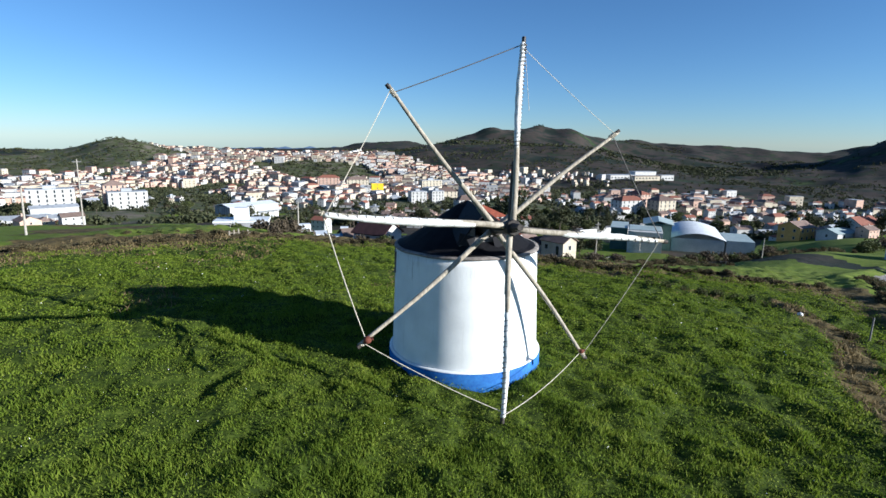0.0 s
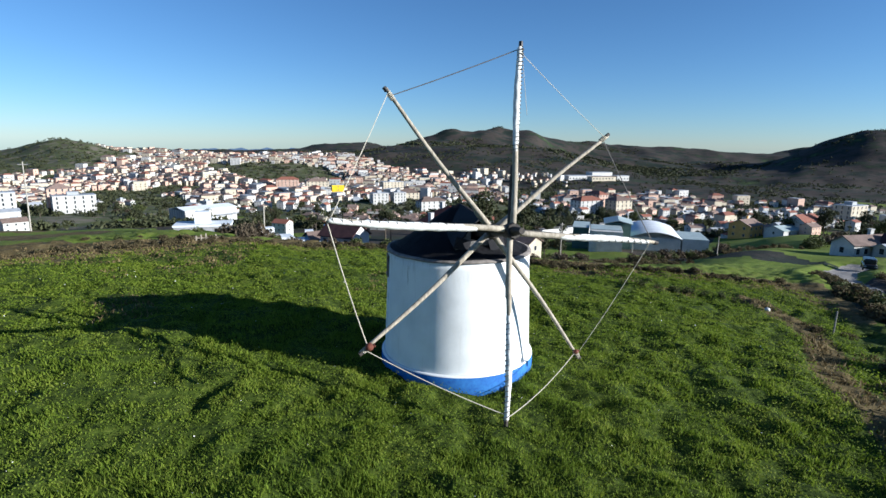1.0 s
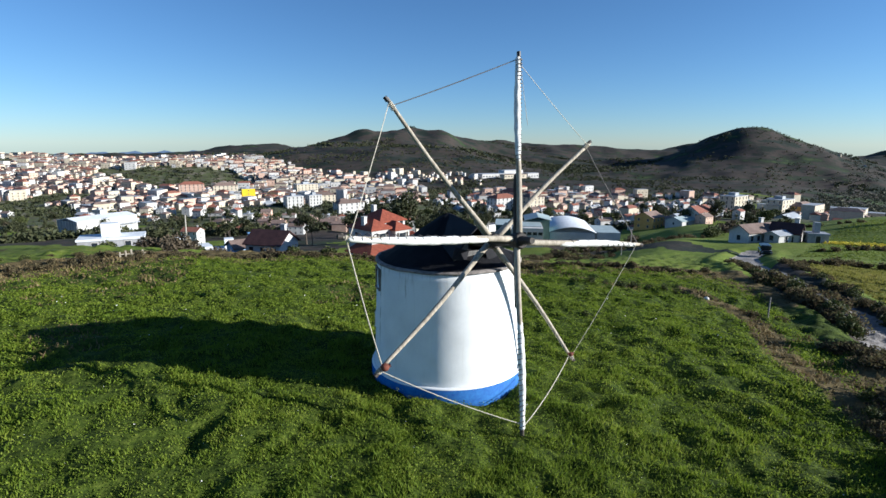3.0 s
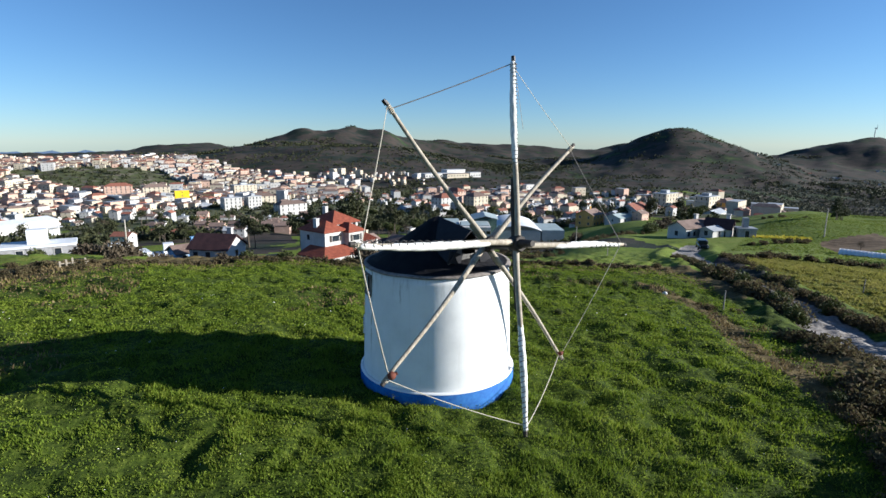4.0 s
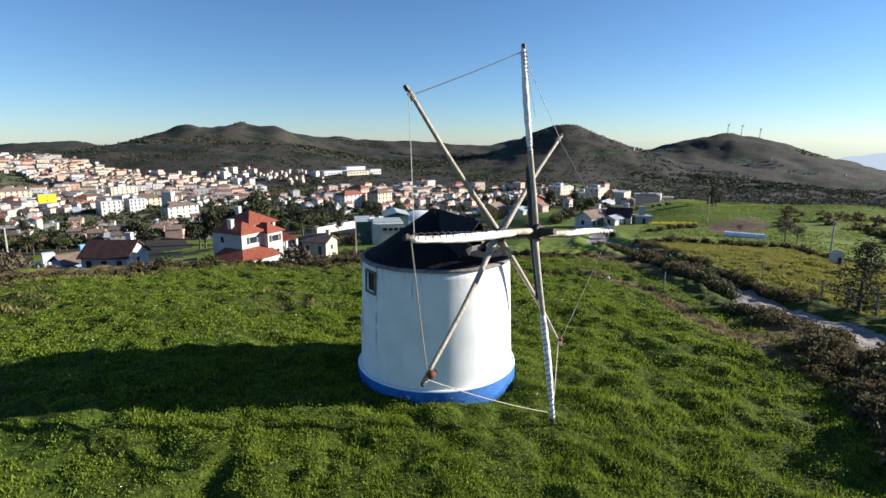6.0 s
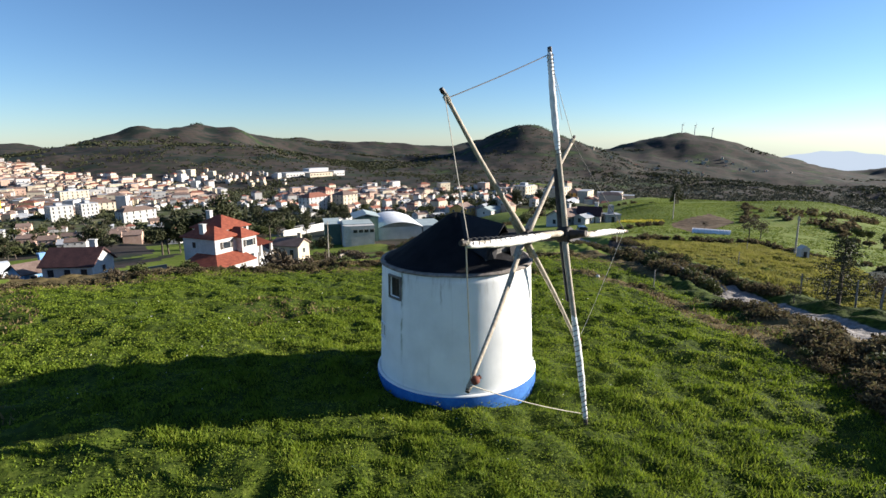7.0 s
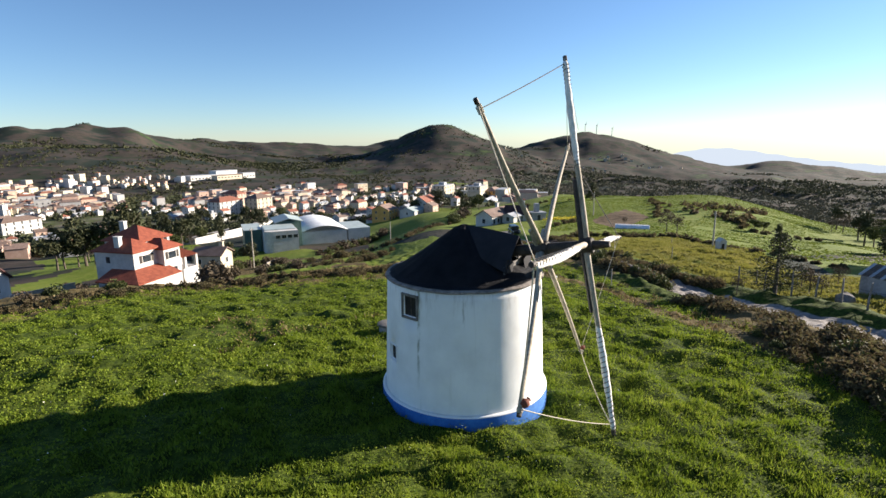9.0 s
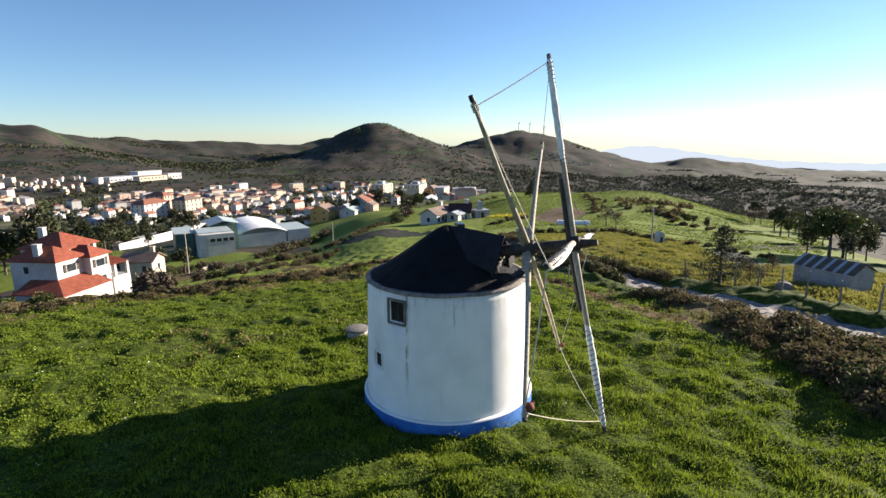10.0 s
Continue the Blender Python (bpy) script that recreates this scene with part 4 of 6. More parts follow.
# plastic tunnel
tunnel = thing("plastic_tunnel", *on_land(85.6, 53.2), -66, "long low white plastic growing tunnel", "greenhouse")
tunnel.scale = (0.8, 0.75, 0.6)
bm = bmesh.new()
prof = [(1.3 * math.cos(a), 1.35 * math.sin(a)) for a in np.linspace(0, math.pi, 11)]
for q in range(12):
    x0, x1 = -3.9 + q * 0.65, -3.9 + q * 0.65 + 0.6
    rows2 = [[bm.verts.new((x, y * k_, z * k_)) for y, z in prof] for x, k_ in ((x0, 1.0), ((x0 + x1) / 2, 0.965), (x1, 1.0))]
    for a, b in zip(rows2, rows2[1:]):
        for s in range(10):
            bm.faces.new((a[s], a[s + 1], b[s + 1], b[s]))
part("film", bm, PLASTIC_FILM, tunnel, "ribbed white film", True)
for q in range(13):
    part("hoop", tube(bmesh.new(), [(-3.92 + q * 0.65, y * 1.01, z * 1.01) for y, z in prof], 0.025, 4), STEEL, tunnel)

# parked van on the track
van = thing("car", *on_land(70.2, 70, 0.1), 140, "dark parked car standing on the gravel track", "car")
bm = boxes((-0.85, 0.85, -1.95, 1.95, 0.32, 0.95), bevel=0.12)
box(bm, -0.76, 0.76, -1.75, 1.05, 0.93, 1.65, bevel=0.16)
part("body", bm, CAR_PAINT, van)
part("windscreen", boxes((-0.66, 0.66, 1.0, 1.07, 1.05, 1.5)), GLASS, van)
for x in (-0.78, 0.78):
    part("side_window", boxes((x - 0.015, x + 0.015, -1.4, 0.8, 1.08, 1.5)), GLASS, van)
    part("headlight", boxes((x * 0.8 - 0.14, x * 0.8 + 0.14, 1.94, 1.97, 0.62, 0.78)), STEEL, van)
    for y in (-1.25, 1.25):
        wheel = part("wheel", tube(bmesh.new(), [(x - 0.1, y, 0.32), (x + 0.1, y, 0.32)], 0.32, 14), RUBBER, van)
        part("rim", tube(bmesh.new(), [(x - 0.11, y, 0.32), (x + 0.11, y, 0.32)], 0.19, 10), STEEL, wheel)

# ---- houses ----
def roof_mesh(w, d, z, rise, kind, over=0.4, thick=0.16):
    """Gabled or hipped roof on a w x d plan, centred, eaves at z."""
    bm = bmesh.new()
    x, y = w / 2 + over, d / 2 + over
    drop = rise * over / (d / 2)
    inset = y if kind == "hip" else 0
    inset = min(inset, x - 0.05)
    e = [bm.verts.new(p) for p in ((-x, -y, z - drop), (x, -y, z - drop), (x, y, z - drop), (-x, y, z - drop))]
    r = [bm.verts.new(p) for p in ((-x + inset, 0, z + rise), (x - inset, 0, z + rise))]
    faces = [(e[0], e[1], r[1], r[0]), (e[2], e[3], r[0], r[1])]
    if kind == "hip":
        faces += [(e[1], e[2], r[1]), (e[3], e[0], r[0])]
    made = [bm.faces.new(f) for f in faces]
    bmesh.ops.recalc_face_normals(bm, faces=made)
    if made[0].normal.z < 0:
        bmesh.ops.reverse_faces(bm, faces=made)
    bmesh.ops.solidify(bm, geom=bm.faces[:], thickness=thick)
    return bm


def wall_mesh(w, d, h, rise=0.0, deep=4.0):
    """Four walls, with gable ends if rise is given, standing deep in the slope."""
    bm = boxes((-w / 2, w / 2, -d / 2, d / 2, -deep, h))
    if rise:
        for x in (-w / 2, w / 2 - 0.25):
            v = [bm.verts.new(p) for p in ((x, -d / 2, h), (x, d / 2, h), (x, 0, h + rise), (x + 0.25, -d / 2, h), (x + 0.25, d / 2, h), (x + 0.25, 0, h + rise))]
            for f in ((0, 2, 1), (3, 4, 5), (0, 3, 5, 2), (1, 2, 5, 4)):
                bm.faces.new([v[n] for n in f])
    return bm


def window_mesh(w, h, frame_slot=0, glass_slot=1):
    """Frame bars 4 cm proud of the wall round a sunk dark pane, in the x-z plane."""
    bm = bmesh.new()
    f = 0.09
    for d in ((-w / 2, w / 2, -0.05, 0.02, -h / 2 - 0.06, -h / 2), (-w / 2, w / 2, -0.05, 0.02, h / 2 - f, h / 2), (-w / 2, -w / 2 + f, -0.05, 0.02, -h / 2, h / 2 - f), (w / 2 - f, w / 2, -0.05, 0.02, -h / 2, h / 2 - f)):
        box(bm, *d, slot=frame_slot)
    box(bm, -w / 2 + f, w / 2 - f, -0.02, 0.02, -h / 2, h / 2 - f, slot=glass_slot)
    return bm


def window_data(w, h):
    me = bpy.data.meshes.new("window")
    bm = window_mesh(w, h)
    bm.to_mesh(me)
    bm.free()
    me.materials.append(WHITE_WALL)
    me.materials.append(GLASS)
    return me


PANES = {"small": window_data(1.0, 1.1), "tall": window_data(1.1, 1.9), "wide": window_data(1.9, 1.2), "door": window_data(1.0, 2.1)}


def add_windows(ob, w, d, floors, storey=2.9, base=0.0, per_front=4, per_side=2, kind="small"):
    """Windows on the front (-y) and both ends."""
    for f in range(floors):
        z = base + f * storey + 1.55
        for q in range(per_front):
            x = -w / 2 + w * (q + 0.5) / per_front
            door = f == 0 and q == per_front // 2
            shared("door" if door else "window", PANES["door" if door else kind], ob, pose(x, -d / 2 - 0.01, base + 1.05 if door else z))
        for q in range(per_side):
            y = -d / 2 + d * (q + 0.5) / per_side
            shared("window", PANES[kind], ob, pose(w / 2 + 0.01, y, z, 0, 0, 90))
            shared("window", PANES[kind], ob, pose(-w / 2 - 0.01, y, z, 0, 0, -90))


def house(x, y, rz, w, d, floors, roof, wall_mat, roof_mat, label, rise=None, z=None, chimney=True, fronts=4, sides=2, kind="small", group="houses of the town", name="house", category="house", storey=2.9):
    ob = thing(name, x, y, gz(x, y) if z is None else z, rz, label, category, group)
    h = floors * storey
    rise = d * 0.24 if rise is None else rise
    part("wall", wall_mesh(w, d, h, rise if roof == "gable" else 0, 5.0), wall_mat, ob)
    if roof == "flat":
        bm = boxes((-w / 2 - 0.15, w / 2 + 0.15, -d / 2 - 0.15, d / 2 + 0.15, h, h + 0.35))
        box(bm, -w * 0.15, w * 0.12, -d * 0.2, d * 0.25, h + 0.35, h + 2.4)
        part("roof", bm, roof_mat, ob)
    else:
        part("roof", roof_mesh(w, d, h + 0.02, rise, roof), roof_mat, ob)
    if chimney:
        part("chimney", boxes((w * 0.22, w * 0.22 + 0.8, d * 0.1, d * 0.1 + 0.6, h - 0.5, h + rise + 0.8), (w * 0.22 - 0.1, w * 0.22 + 0.9, d * 0.1 - 0.1, d * 0.1 + 0.7, h + rise + 0.8, h + rise + 0.95)), wall_mat, ob)
    add_windows(ob, w, d, floors, storey, 0, fronts, sides, kind)
    return ob


# villa with red roofs below the field
villa = thing("villa", 6.9, 82.4, -8.1, 30, "white two-storey villa with stepped orange tile roofs and chimneys", "house")
villa.scale = (0.80, 0.80, 0.82)
for label, (x0, x1, y0, y1, z0, z1) in (("west wing", (0, 4.9, 0, 7.6, -3, 5.6)), ("front wing", (4.9, 8.6, -1.3, 3.4, -3, 5.3)), ("main block", (4.0, 10.6, 2.4, 9.6, -3, 6.5)), ("low wing", (-2.9, 5.3, -3.2, 0, -3, 1.4))):
    part("wall", boxes((x0, x1, y0, y1, z0, z1)), WHITE_WALL, villa)


def tiled_roof(parent, x0, x1, y0, y1, z, rise, kind, over=0.45, material=VILLA_TILE):
    w, d = x1 - x0, y1 - y0
    turn = d > w
    bm = roof_mesh(max(w, d), min(w, d), 0, rise, kind, over)
    ob = part("roof", bm, material, parent)
    ob.matrix_basis = pose((x0 + x1) / 2, (y0 + y1) / 2, z, 0, 0, 90 if turn else 0)
    return ob


tiled_roof(villa, 0, 4.9, 0, 7.6, 5.62, 1.5, "hip")
tiled_roof(villa, 4.9, 8.6, -1.3, 3.8, 5.32, 1.15, "hip")
tiled_roof(villa, 4.0, 10.6, 2.4, 9.6, 6.52, 1.85, "hip")
bm = bmesh.new()
v = [bm.verts.new(p) for p in ((-3.4, -3.8, 1.3), (5.8, -3.8, 1.3), (5.8, 0, 2.6), (0.0, 0, 2.6), (0.0, 4.5, 2.6), (-3.4, 4.5, 1.3))]
bm.faces.new((v[0], v[1], v[2], v[3]))
bm.faces.new((v[0], v[3], v[4], v[5]))
bmesh.ops.recalc_face_normals(bm, faces=bm.faces)
bmesh.ops.solidify(bm, geom=bm.faces[:], thickness=0.18)
part("roof", bm, VILLA_TILE, villa, "low lean-to of orange tiles")
bm = bmesh.new()
v = [bm.verts.new(p) for p in ((8.6, -1.6, 2.75), (12.8, -1.6, 2.75), (12.8, 2.6, 3.6), (8.6, 2.6, 3.6))]
bm.faces.new(v)
bmesh.ops.solidify(bm, geom=bm.faces[:], thickness=0.2)
part("roof", bm, VILLA_TILE, villa, "porch roof of orange tiles")
part("porch_wall", boxes((8.9, 12.7, -1.4, 2.4, -3, 0.7)), WHITE_WALL, villa, "white wall under the porch")
for x, y in ((12.4, -1.2), (12.4, 2.2), (9.6, -1.2)):
    part("pillar", boxes((x - 0.22, x + 0.22, y - 0.22, y + 0.22, 0.7, 2.8)), WHITE_WALL, villa)
for x, y, z in ((0.75, 3.4, 7.5), (7.6, 9, 8.8)):
    part("chimney", boxes((x - 0.35, x + 0.35, y - 0.5, y + 0.5, 0, z), (x - 0.42, x + 0.42, y - 0.57, y + 0.57, z, z + 0.15)), WHITE_WALL, villa)
for x, y, z, rz, kind in ((2.6, 0, 3.95, 0, "wide"), (6.75, -1.3, 3.8, 0, "wide"), (9.6, 2.4, 5.6, 0, "small"), (7.2, -1.3, 1.2, 0, "small"), (9.8, 2.4, 1.3, 0, "door"), (0, 5, 4.0, -90, "small"), (10.6, 5, 5.2, 90, "small"), (10.6, 7.6, 5.2, 90, "small"), (-2.9, -1.6, 0.8, -90, "small")):
    ob = shared("window", PANES[kind], villa, pose(x, y - 0.012 if rz == 0 else y, z, 0, 0, rz))
    if kind == "wide":
        ob.matrix_basis = pose(x - (0.012 if rz == -90 else 0), y - (0.012 if rz == 0 else 0), z, 0, 0, rz)
        for s in (-1, 1):
            part("shutter", boxes((s * 1.2 - 0.22, s * 1.2 + 0.22, -0.09, -0.03, -0.62, 0.6)), DARK_WOOD, ob)

house(-8.6, 95.4, -32, 6.6, 5.6, 1, "gable", WHITE_WALL, BROWN_TILE, "low white house with a dark brown tile roof", rise=1.9, z=-9.6, fronts=3, sides=1, group="", storey=2.7)
house(-14.0, 104.3, 25, 5.0, 4.6, 1, "gable", BLUE_WALL, OLD_TILE, "small blue-washed house with a weathered tile roof", z=-11.6, fronts=2, sides=1, group="", storey=2.6)
house(24.0, 131.0, 35, 6.6, 5.4, 1, "gable", CREAM_WALL, OLD_TILE, "cream house with a weathered tile roof", z=-17.6, fronts=2, sides=1, group="", storey=3.4)
house(30.2, 116.8, -50, 6.0, 5.0, 1, "gable", CREAM_WALL, OLD_TILE, "small cream gabled house below the bank", z=-15.2, fronts=2, sides=1, group="", storey=3.0)
house(27.8, 121.5, 35, 7.5, 4.4, 1, "gable", GREY_WALL, BROWN_TILE, "low grey house with a dark tile roof", z=-15.8, fronts=2, sides=1, group="", chimney=False, storey=2.6)
for x, y, rz, w in ((-33, 96, 12, 9), (-27, 118, 20, 10), (-19, 124, 10, 7)):
    house(x, y, rz, w, 5, 1, "flat", GREY_WALL, PALE_ROOF, "low yard shed with a pale flat roof", fronts=2, sides=1, group="yard sheds below the field", chimney=False, storey=2.3)

# trading hall: white drum-fronted block, green cladding, vaulted pale roof
hall = thing("trading_hall", 59.6, 152.2, -22.4, -22, "large hall with white block, green cladding and pale vaulted roof", "hall")
hall.scale = (0.74, 0.82, 0.86)
bm = bmesh.new()
prof = [(0, 16)] + [(3.2 - 3.2 * math.cos(a), 3.2 - 3.2 * math.sin(a)) for a in np.linspace(0, math.pi / 2, 7)] + [(13, 0), (13, 16)]
lo = [bm.verts.new((x, y, -5)) for x, y in prof]
hi = [bm.verts.new((x, y, 7.4)) for x, y in prof]
bm.faces.new(hi)
for s in range(len(prof)):
    bm.faces.new((lo[s], lo[(s + 1) % len(prof)], hi[(s + 1) % len(prof)], hi[s]))
bmesh.ops.recalc_face_normals(bm, faces=bm.faces)
part("block", bm, WHITE_WALL, hall, "white rendered block with a rounded corner")
part("block_roof", boxes((0.4, 12.7, 3.6, 15.8, 7.4, 7.65)), SEA_ROOF, hall)
part("wing", boxes((-7, -0.4, 10, 26, -5, 6.9)), GREEN_ROOF, hall, "dark green clad wing")
part("wing_roof", boxes((-7.3, -0.2, 9.7, 26.3, 6.9, 7.15)), SEA_ROOF, hall)
part("wing", boxes((6.5, 17, 16.5, 30, -5, 8.4)), GREEN_ROOF, hall)
ob = part("wing_roof", roof_mesh(14.5, 11.2, 0, 1.2, "gable", 0.5, 0.25), SEA_ROOF, hall, "pale green sheet roof")
ob.matrix_basis = pose(11.75, 23.2, 8.42, 0, 0, 90)
part("vault_wall", boxes((17.5, 38, 20, 55, -5, 3.2)), SEA_ROOF, hall)
arc = [(17.0 + 21.5 * s, 2.4 + 2.9 * math.sin(math.pi * (0.08 + 0.84 * s))) for s in np.linspace(0, 1, 15)]
for s in range(12):
    bm = bmesh.new()
    ya, yb = 19.5 + 3.0 * s, 19.5 + 3.0 * (s + 1) - 0.12
    a = [bm.verts.new((x, ya, z)) for x, z in arc]
    m_ = [bm.verts.new((x, (ya + yb) / 2, z + 0.25)) for x, z in arc]
    b = [bm.verts.new((x, yb, z)) for x, z in arc]
    for g, h_ in ((a, m_), (m_, b)):
        for n_ in range(14):
            bm.faces.new((g[n_], g[n_ + 1], h_[n_ + 1], h_[n_]))
    part("vault", bm, PALE_ROOF, hall, "pale ribbed barrel roof", True)
part("end_roof", boxes((38.6, 49, 20, 40, -5, 3.4)), SEA_ROOF, hall)
for q in range(4):
    shared("window", PANES["wide"], hall, pose(5 + q * 2.3, -0.02, 5.5))

# houses that stand out
house(171, 201.5, 22, 13, 8, 2, "gable", WHITE_WALL, RED_TILE, "large white house with an orange-red gabled roof", rise=2.6, fronts=4, sides=3, group="")
house(152, 210.2, 25, 10, 9, 2, "gable", OCHRE_WALL, OLD_TILE, "ochre house with a brown tile roof", fronts=3, sides=2, group="")
house(161.6, 198.8, 20, 16, 8, 1, "gable", WHITE_WALL, SEA_ROOF, "low white shed with a pale blue-green roof", rise=1.5, fronts=2, sides=1, group="", chimney=False)
house(243.2, 219.2, 25, 17, 7, 1, "gable", WHITE_WALL, GREY_ROOF, "long low white farm shed", rise=1.8, fronts=5, sides=1, group="", chimney=False, z=-30.5, storey=3.2)
house(273, 295.2, 28, 24, 12, 2, "hip", CREAM_WALL, RED_TILE, "cream two-storey house with a red hipped roof", group="", z=-42)
farm = house(87.5, 89.0, 8, 9.5, 4.5, 1, "gable", WHITE_WALL, OLD_TILE, "long low white farmhouse with an old brown roof", rise=1.3, fronts=5, sides=1, group="farm buildings", z=-10.6)
house(92.4, 86.0, -58, 5.0, 4.4, 1, "gable", WHITE_WALL, BROWN_TILE, "white gabled farmhouse with a dark roof", rise=1.7, fronts=2, sides=1, group="farm buildings", z=-10.5, storey=2.8)
house(89.2, 84.8, 10, 4.6, 3.0, 1, "gable", WHITE_WALL, GREY_ROOF, "white lean-to shed beside the farmhouse", rise=0.6, fronts=1, sides=1, group="farm buildings", z=-10.2, chimney=False, storey=2.3)
house(95.8, 82.4, -33, 3.6, 3.0, 1, "flat", GREY_WALL, GREY_ROOF, "grey block shed in the farmyard", fronts=1, sides=1, group="farm buildings", z=-10.2, chimney=False, storey=2.2)
for x, y, rz, w, d, fl, wm, rm, roof, text in (
        (156, 404, 22, 23, 12, 4, WHITE_WALL, RED_TILE, "hip", "white apartment block with a red tile roof"),
        (180, 399, 22, 17, 12, 4, CREAM_WALL, OLD_TILE, "hip", "cream apartment block with brown roof"),
        (170, 420, -65, 16, 10, 5, PINK_WALL, RED_TILE, "hip", "rose apartment block with a red tile roof"),
        (303, 318, 20, 19, 11, 4, CREAM_WALL, GREY_ROOF, "flat", "pale cream block of flats with balconies"),
        (324, 298, 20, 19, 11, 4, CREAM_WALL, GREY_ROOF, "flat", "pale cream block of flats with balconies"),
        (340.4, 294.6, 20, 20, 11, 3, OCHRE_WALL, OLD_TILE, "hip", "tan terrace of flats with brown roofs"),
        (-247, 354.7, 35, 26, 12, 5, WHITE_WALL, GREY_ROOF, "flat", "white six-storey block of flats"),
        (-209.6, 376.3, 35, 24, 12, 4, WHITE_WALL, GREY_ROOF, "flat", "white five-storey block of flats"),
        (-224.9, 387.4, 35, 14, 12, 6, PINK_WALL, OLD_TILE, "hip", "rose block of flats with a tile roof"),
        (-9, 500, 20, 15, 11, 4, WHITE_WALL, GREY_ROOF, "flat", "white block of flats with rows of windows"),
        (9, 503, 20, 12, 11, 4, WHITE_WALL, GREY_ROOF, "flat", "tall white block of flats"),
        (35.3, 438.8, 25, 24, 10, 3, WHITE_WALL, OLD_TILE, "hip", "long white block with a tile roof"),
        (17.3, 539.9, 15, 26, 11, 3, CREAM_WALL, OLD_TILE, "hip", "cream apartment block with a tile roof"),
        (-84.6, 645.9, 15, 26, 13, 5, CREAM_WALL, OLD_TILE, "hip", "cream apartment block with a tile roof"),
        (-130.3, 708.8, 10, 28, 13, 5, PINK_WALL, RED_TILE, "hip", "rose apartment block with a red roof"),
        (4.3, 660.8, 20, 26, 13, 5, CREAM_WALL, GREY_ROOF, "flat", "cream apartment block with a flat roof")):
    house(x, y, rz, w, d, fl, roof, wm, rm, text, fronts=max(4, int(w / 4.2)), sides=3, kind="tall", name="apartment_block", category="apartment block", group="apartment blocks", chimney=False)
house(-55, 590, 8, 13, 13, 4, "flat", YELLOW_WALL, GREY_ROOF, "bright yellow clad block among the roofs", fronts=1, sides=1, group="", name="apartment_block", category="apartment block", chimney=False, storey=3.4)
house(-71, 588, 8, 16, 13, 3, "flat", WHITE_WALL, GREY_ROOF, "white block beside the yellow one", fronts=4, sides=2, group="", name="apartment_block", category="apartment block", chimney=False)

# warehouse
ware = thing("warehouse", -112.5, 334.0, -39.5, 50, "long white warehouse with a pale low roof", "warehouse")
part("wall", boxes((-27, 27, -14, 14, -6, 8.2)), WHITE_WALL, ware)
ob = part("roof", roof_mesh(54, 28, 0, 1.6, "gable", 0.3, 0.3), PALE_ROOF, ware)
ob.matrix_basis = pose(0, 0, 8.25)
for q in range(7):
    part("pier", boxes((-27.35, -27.0, -13 + q * 4, -11.4 + q * 4, 0, 8.3)), GREY_WALL, ware)
for q in range(5):
    part("dock_door", boxes((-10 + q * 7, -6.4 + q * 7, -14.12, -14.0, 0, 3.6)), GREY_ROOF, ware)
part("awning", boxes((2, 27, -18, -14.1, 4.2, 4.5)), GREY_ROOF, ware)
ware.scale = (0.62, 0.62, 1.0)
for x, y, rz, w, d, h in ((-180, 250, 35, 26, 9, 4), (-196, 262, 35, 20, 9, 4.5), (-208, 300, 40, 22, 10, 6)):
    ob = thing("shed", x, y, gz(x, y), rz, "long white trade shed with a pale sheet roof", "shed", "trade sheds")
    part("wall", boxes((-w / 2, w / 2, -d / 2, d / 2, -5, h)), WHITE_WALL, ob)
    top = part("roof", roof_mesh(w, d, 0, 1.1, "gable", 0.3, 0.25), PALE_ROOF if w > 30 else GREY_ROOF, ob)
    top.matrix_basis = pose(0, 0, h + 0.05)
    for q in range(3):
        part("door", boxes((-w / 2 + 4 + q * w / 3.4, -w / 2 + 7.5 + q * w / 3.4, -d / 2 - 0.1, -d / 2, 0, 3.4)), GREY_ROOF, ob)

# school-like complex on the slope
for x, y, rz, w, d, h, mat_ in ((322, 862, 14, 62, 20, 7, WHITE_WALL), (358, 876, 14, 40, 18, 12, WHITE_WALL), (347, 838, 14, 46, 14, 6, CREAM_WALL), (390, 862, 14, 24, 14, 8, WHITE_WALL)):
    ob = thing("hillside_block", x, y, gz(x, y), rz, "long pale building on the hillside above the town", "building", "hillside complex")
    part("wall", boxes((-w / 2, w / 2, -d / 2, d / 2, -9, h)), mat_, ob)
    part("roof", boxes((-w / 2 - 0.4, w / 2 + 0.4, -d / 2 - 0.4, d / 2 + 0.4, h, h + 0.5)), GREY_ROOF if mat_ is WHITE_WALL else OLD_TILE, ob)
    for q in range(int(w / 6)):
        shared("window", PANES["wide"], ob, Matrix.Translation((-w / 2 + 3 + q * 6, -d / 2 - 0.02, 3.2)) @ Matrix.Scale(1.6, 4))

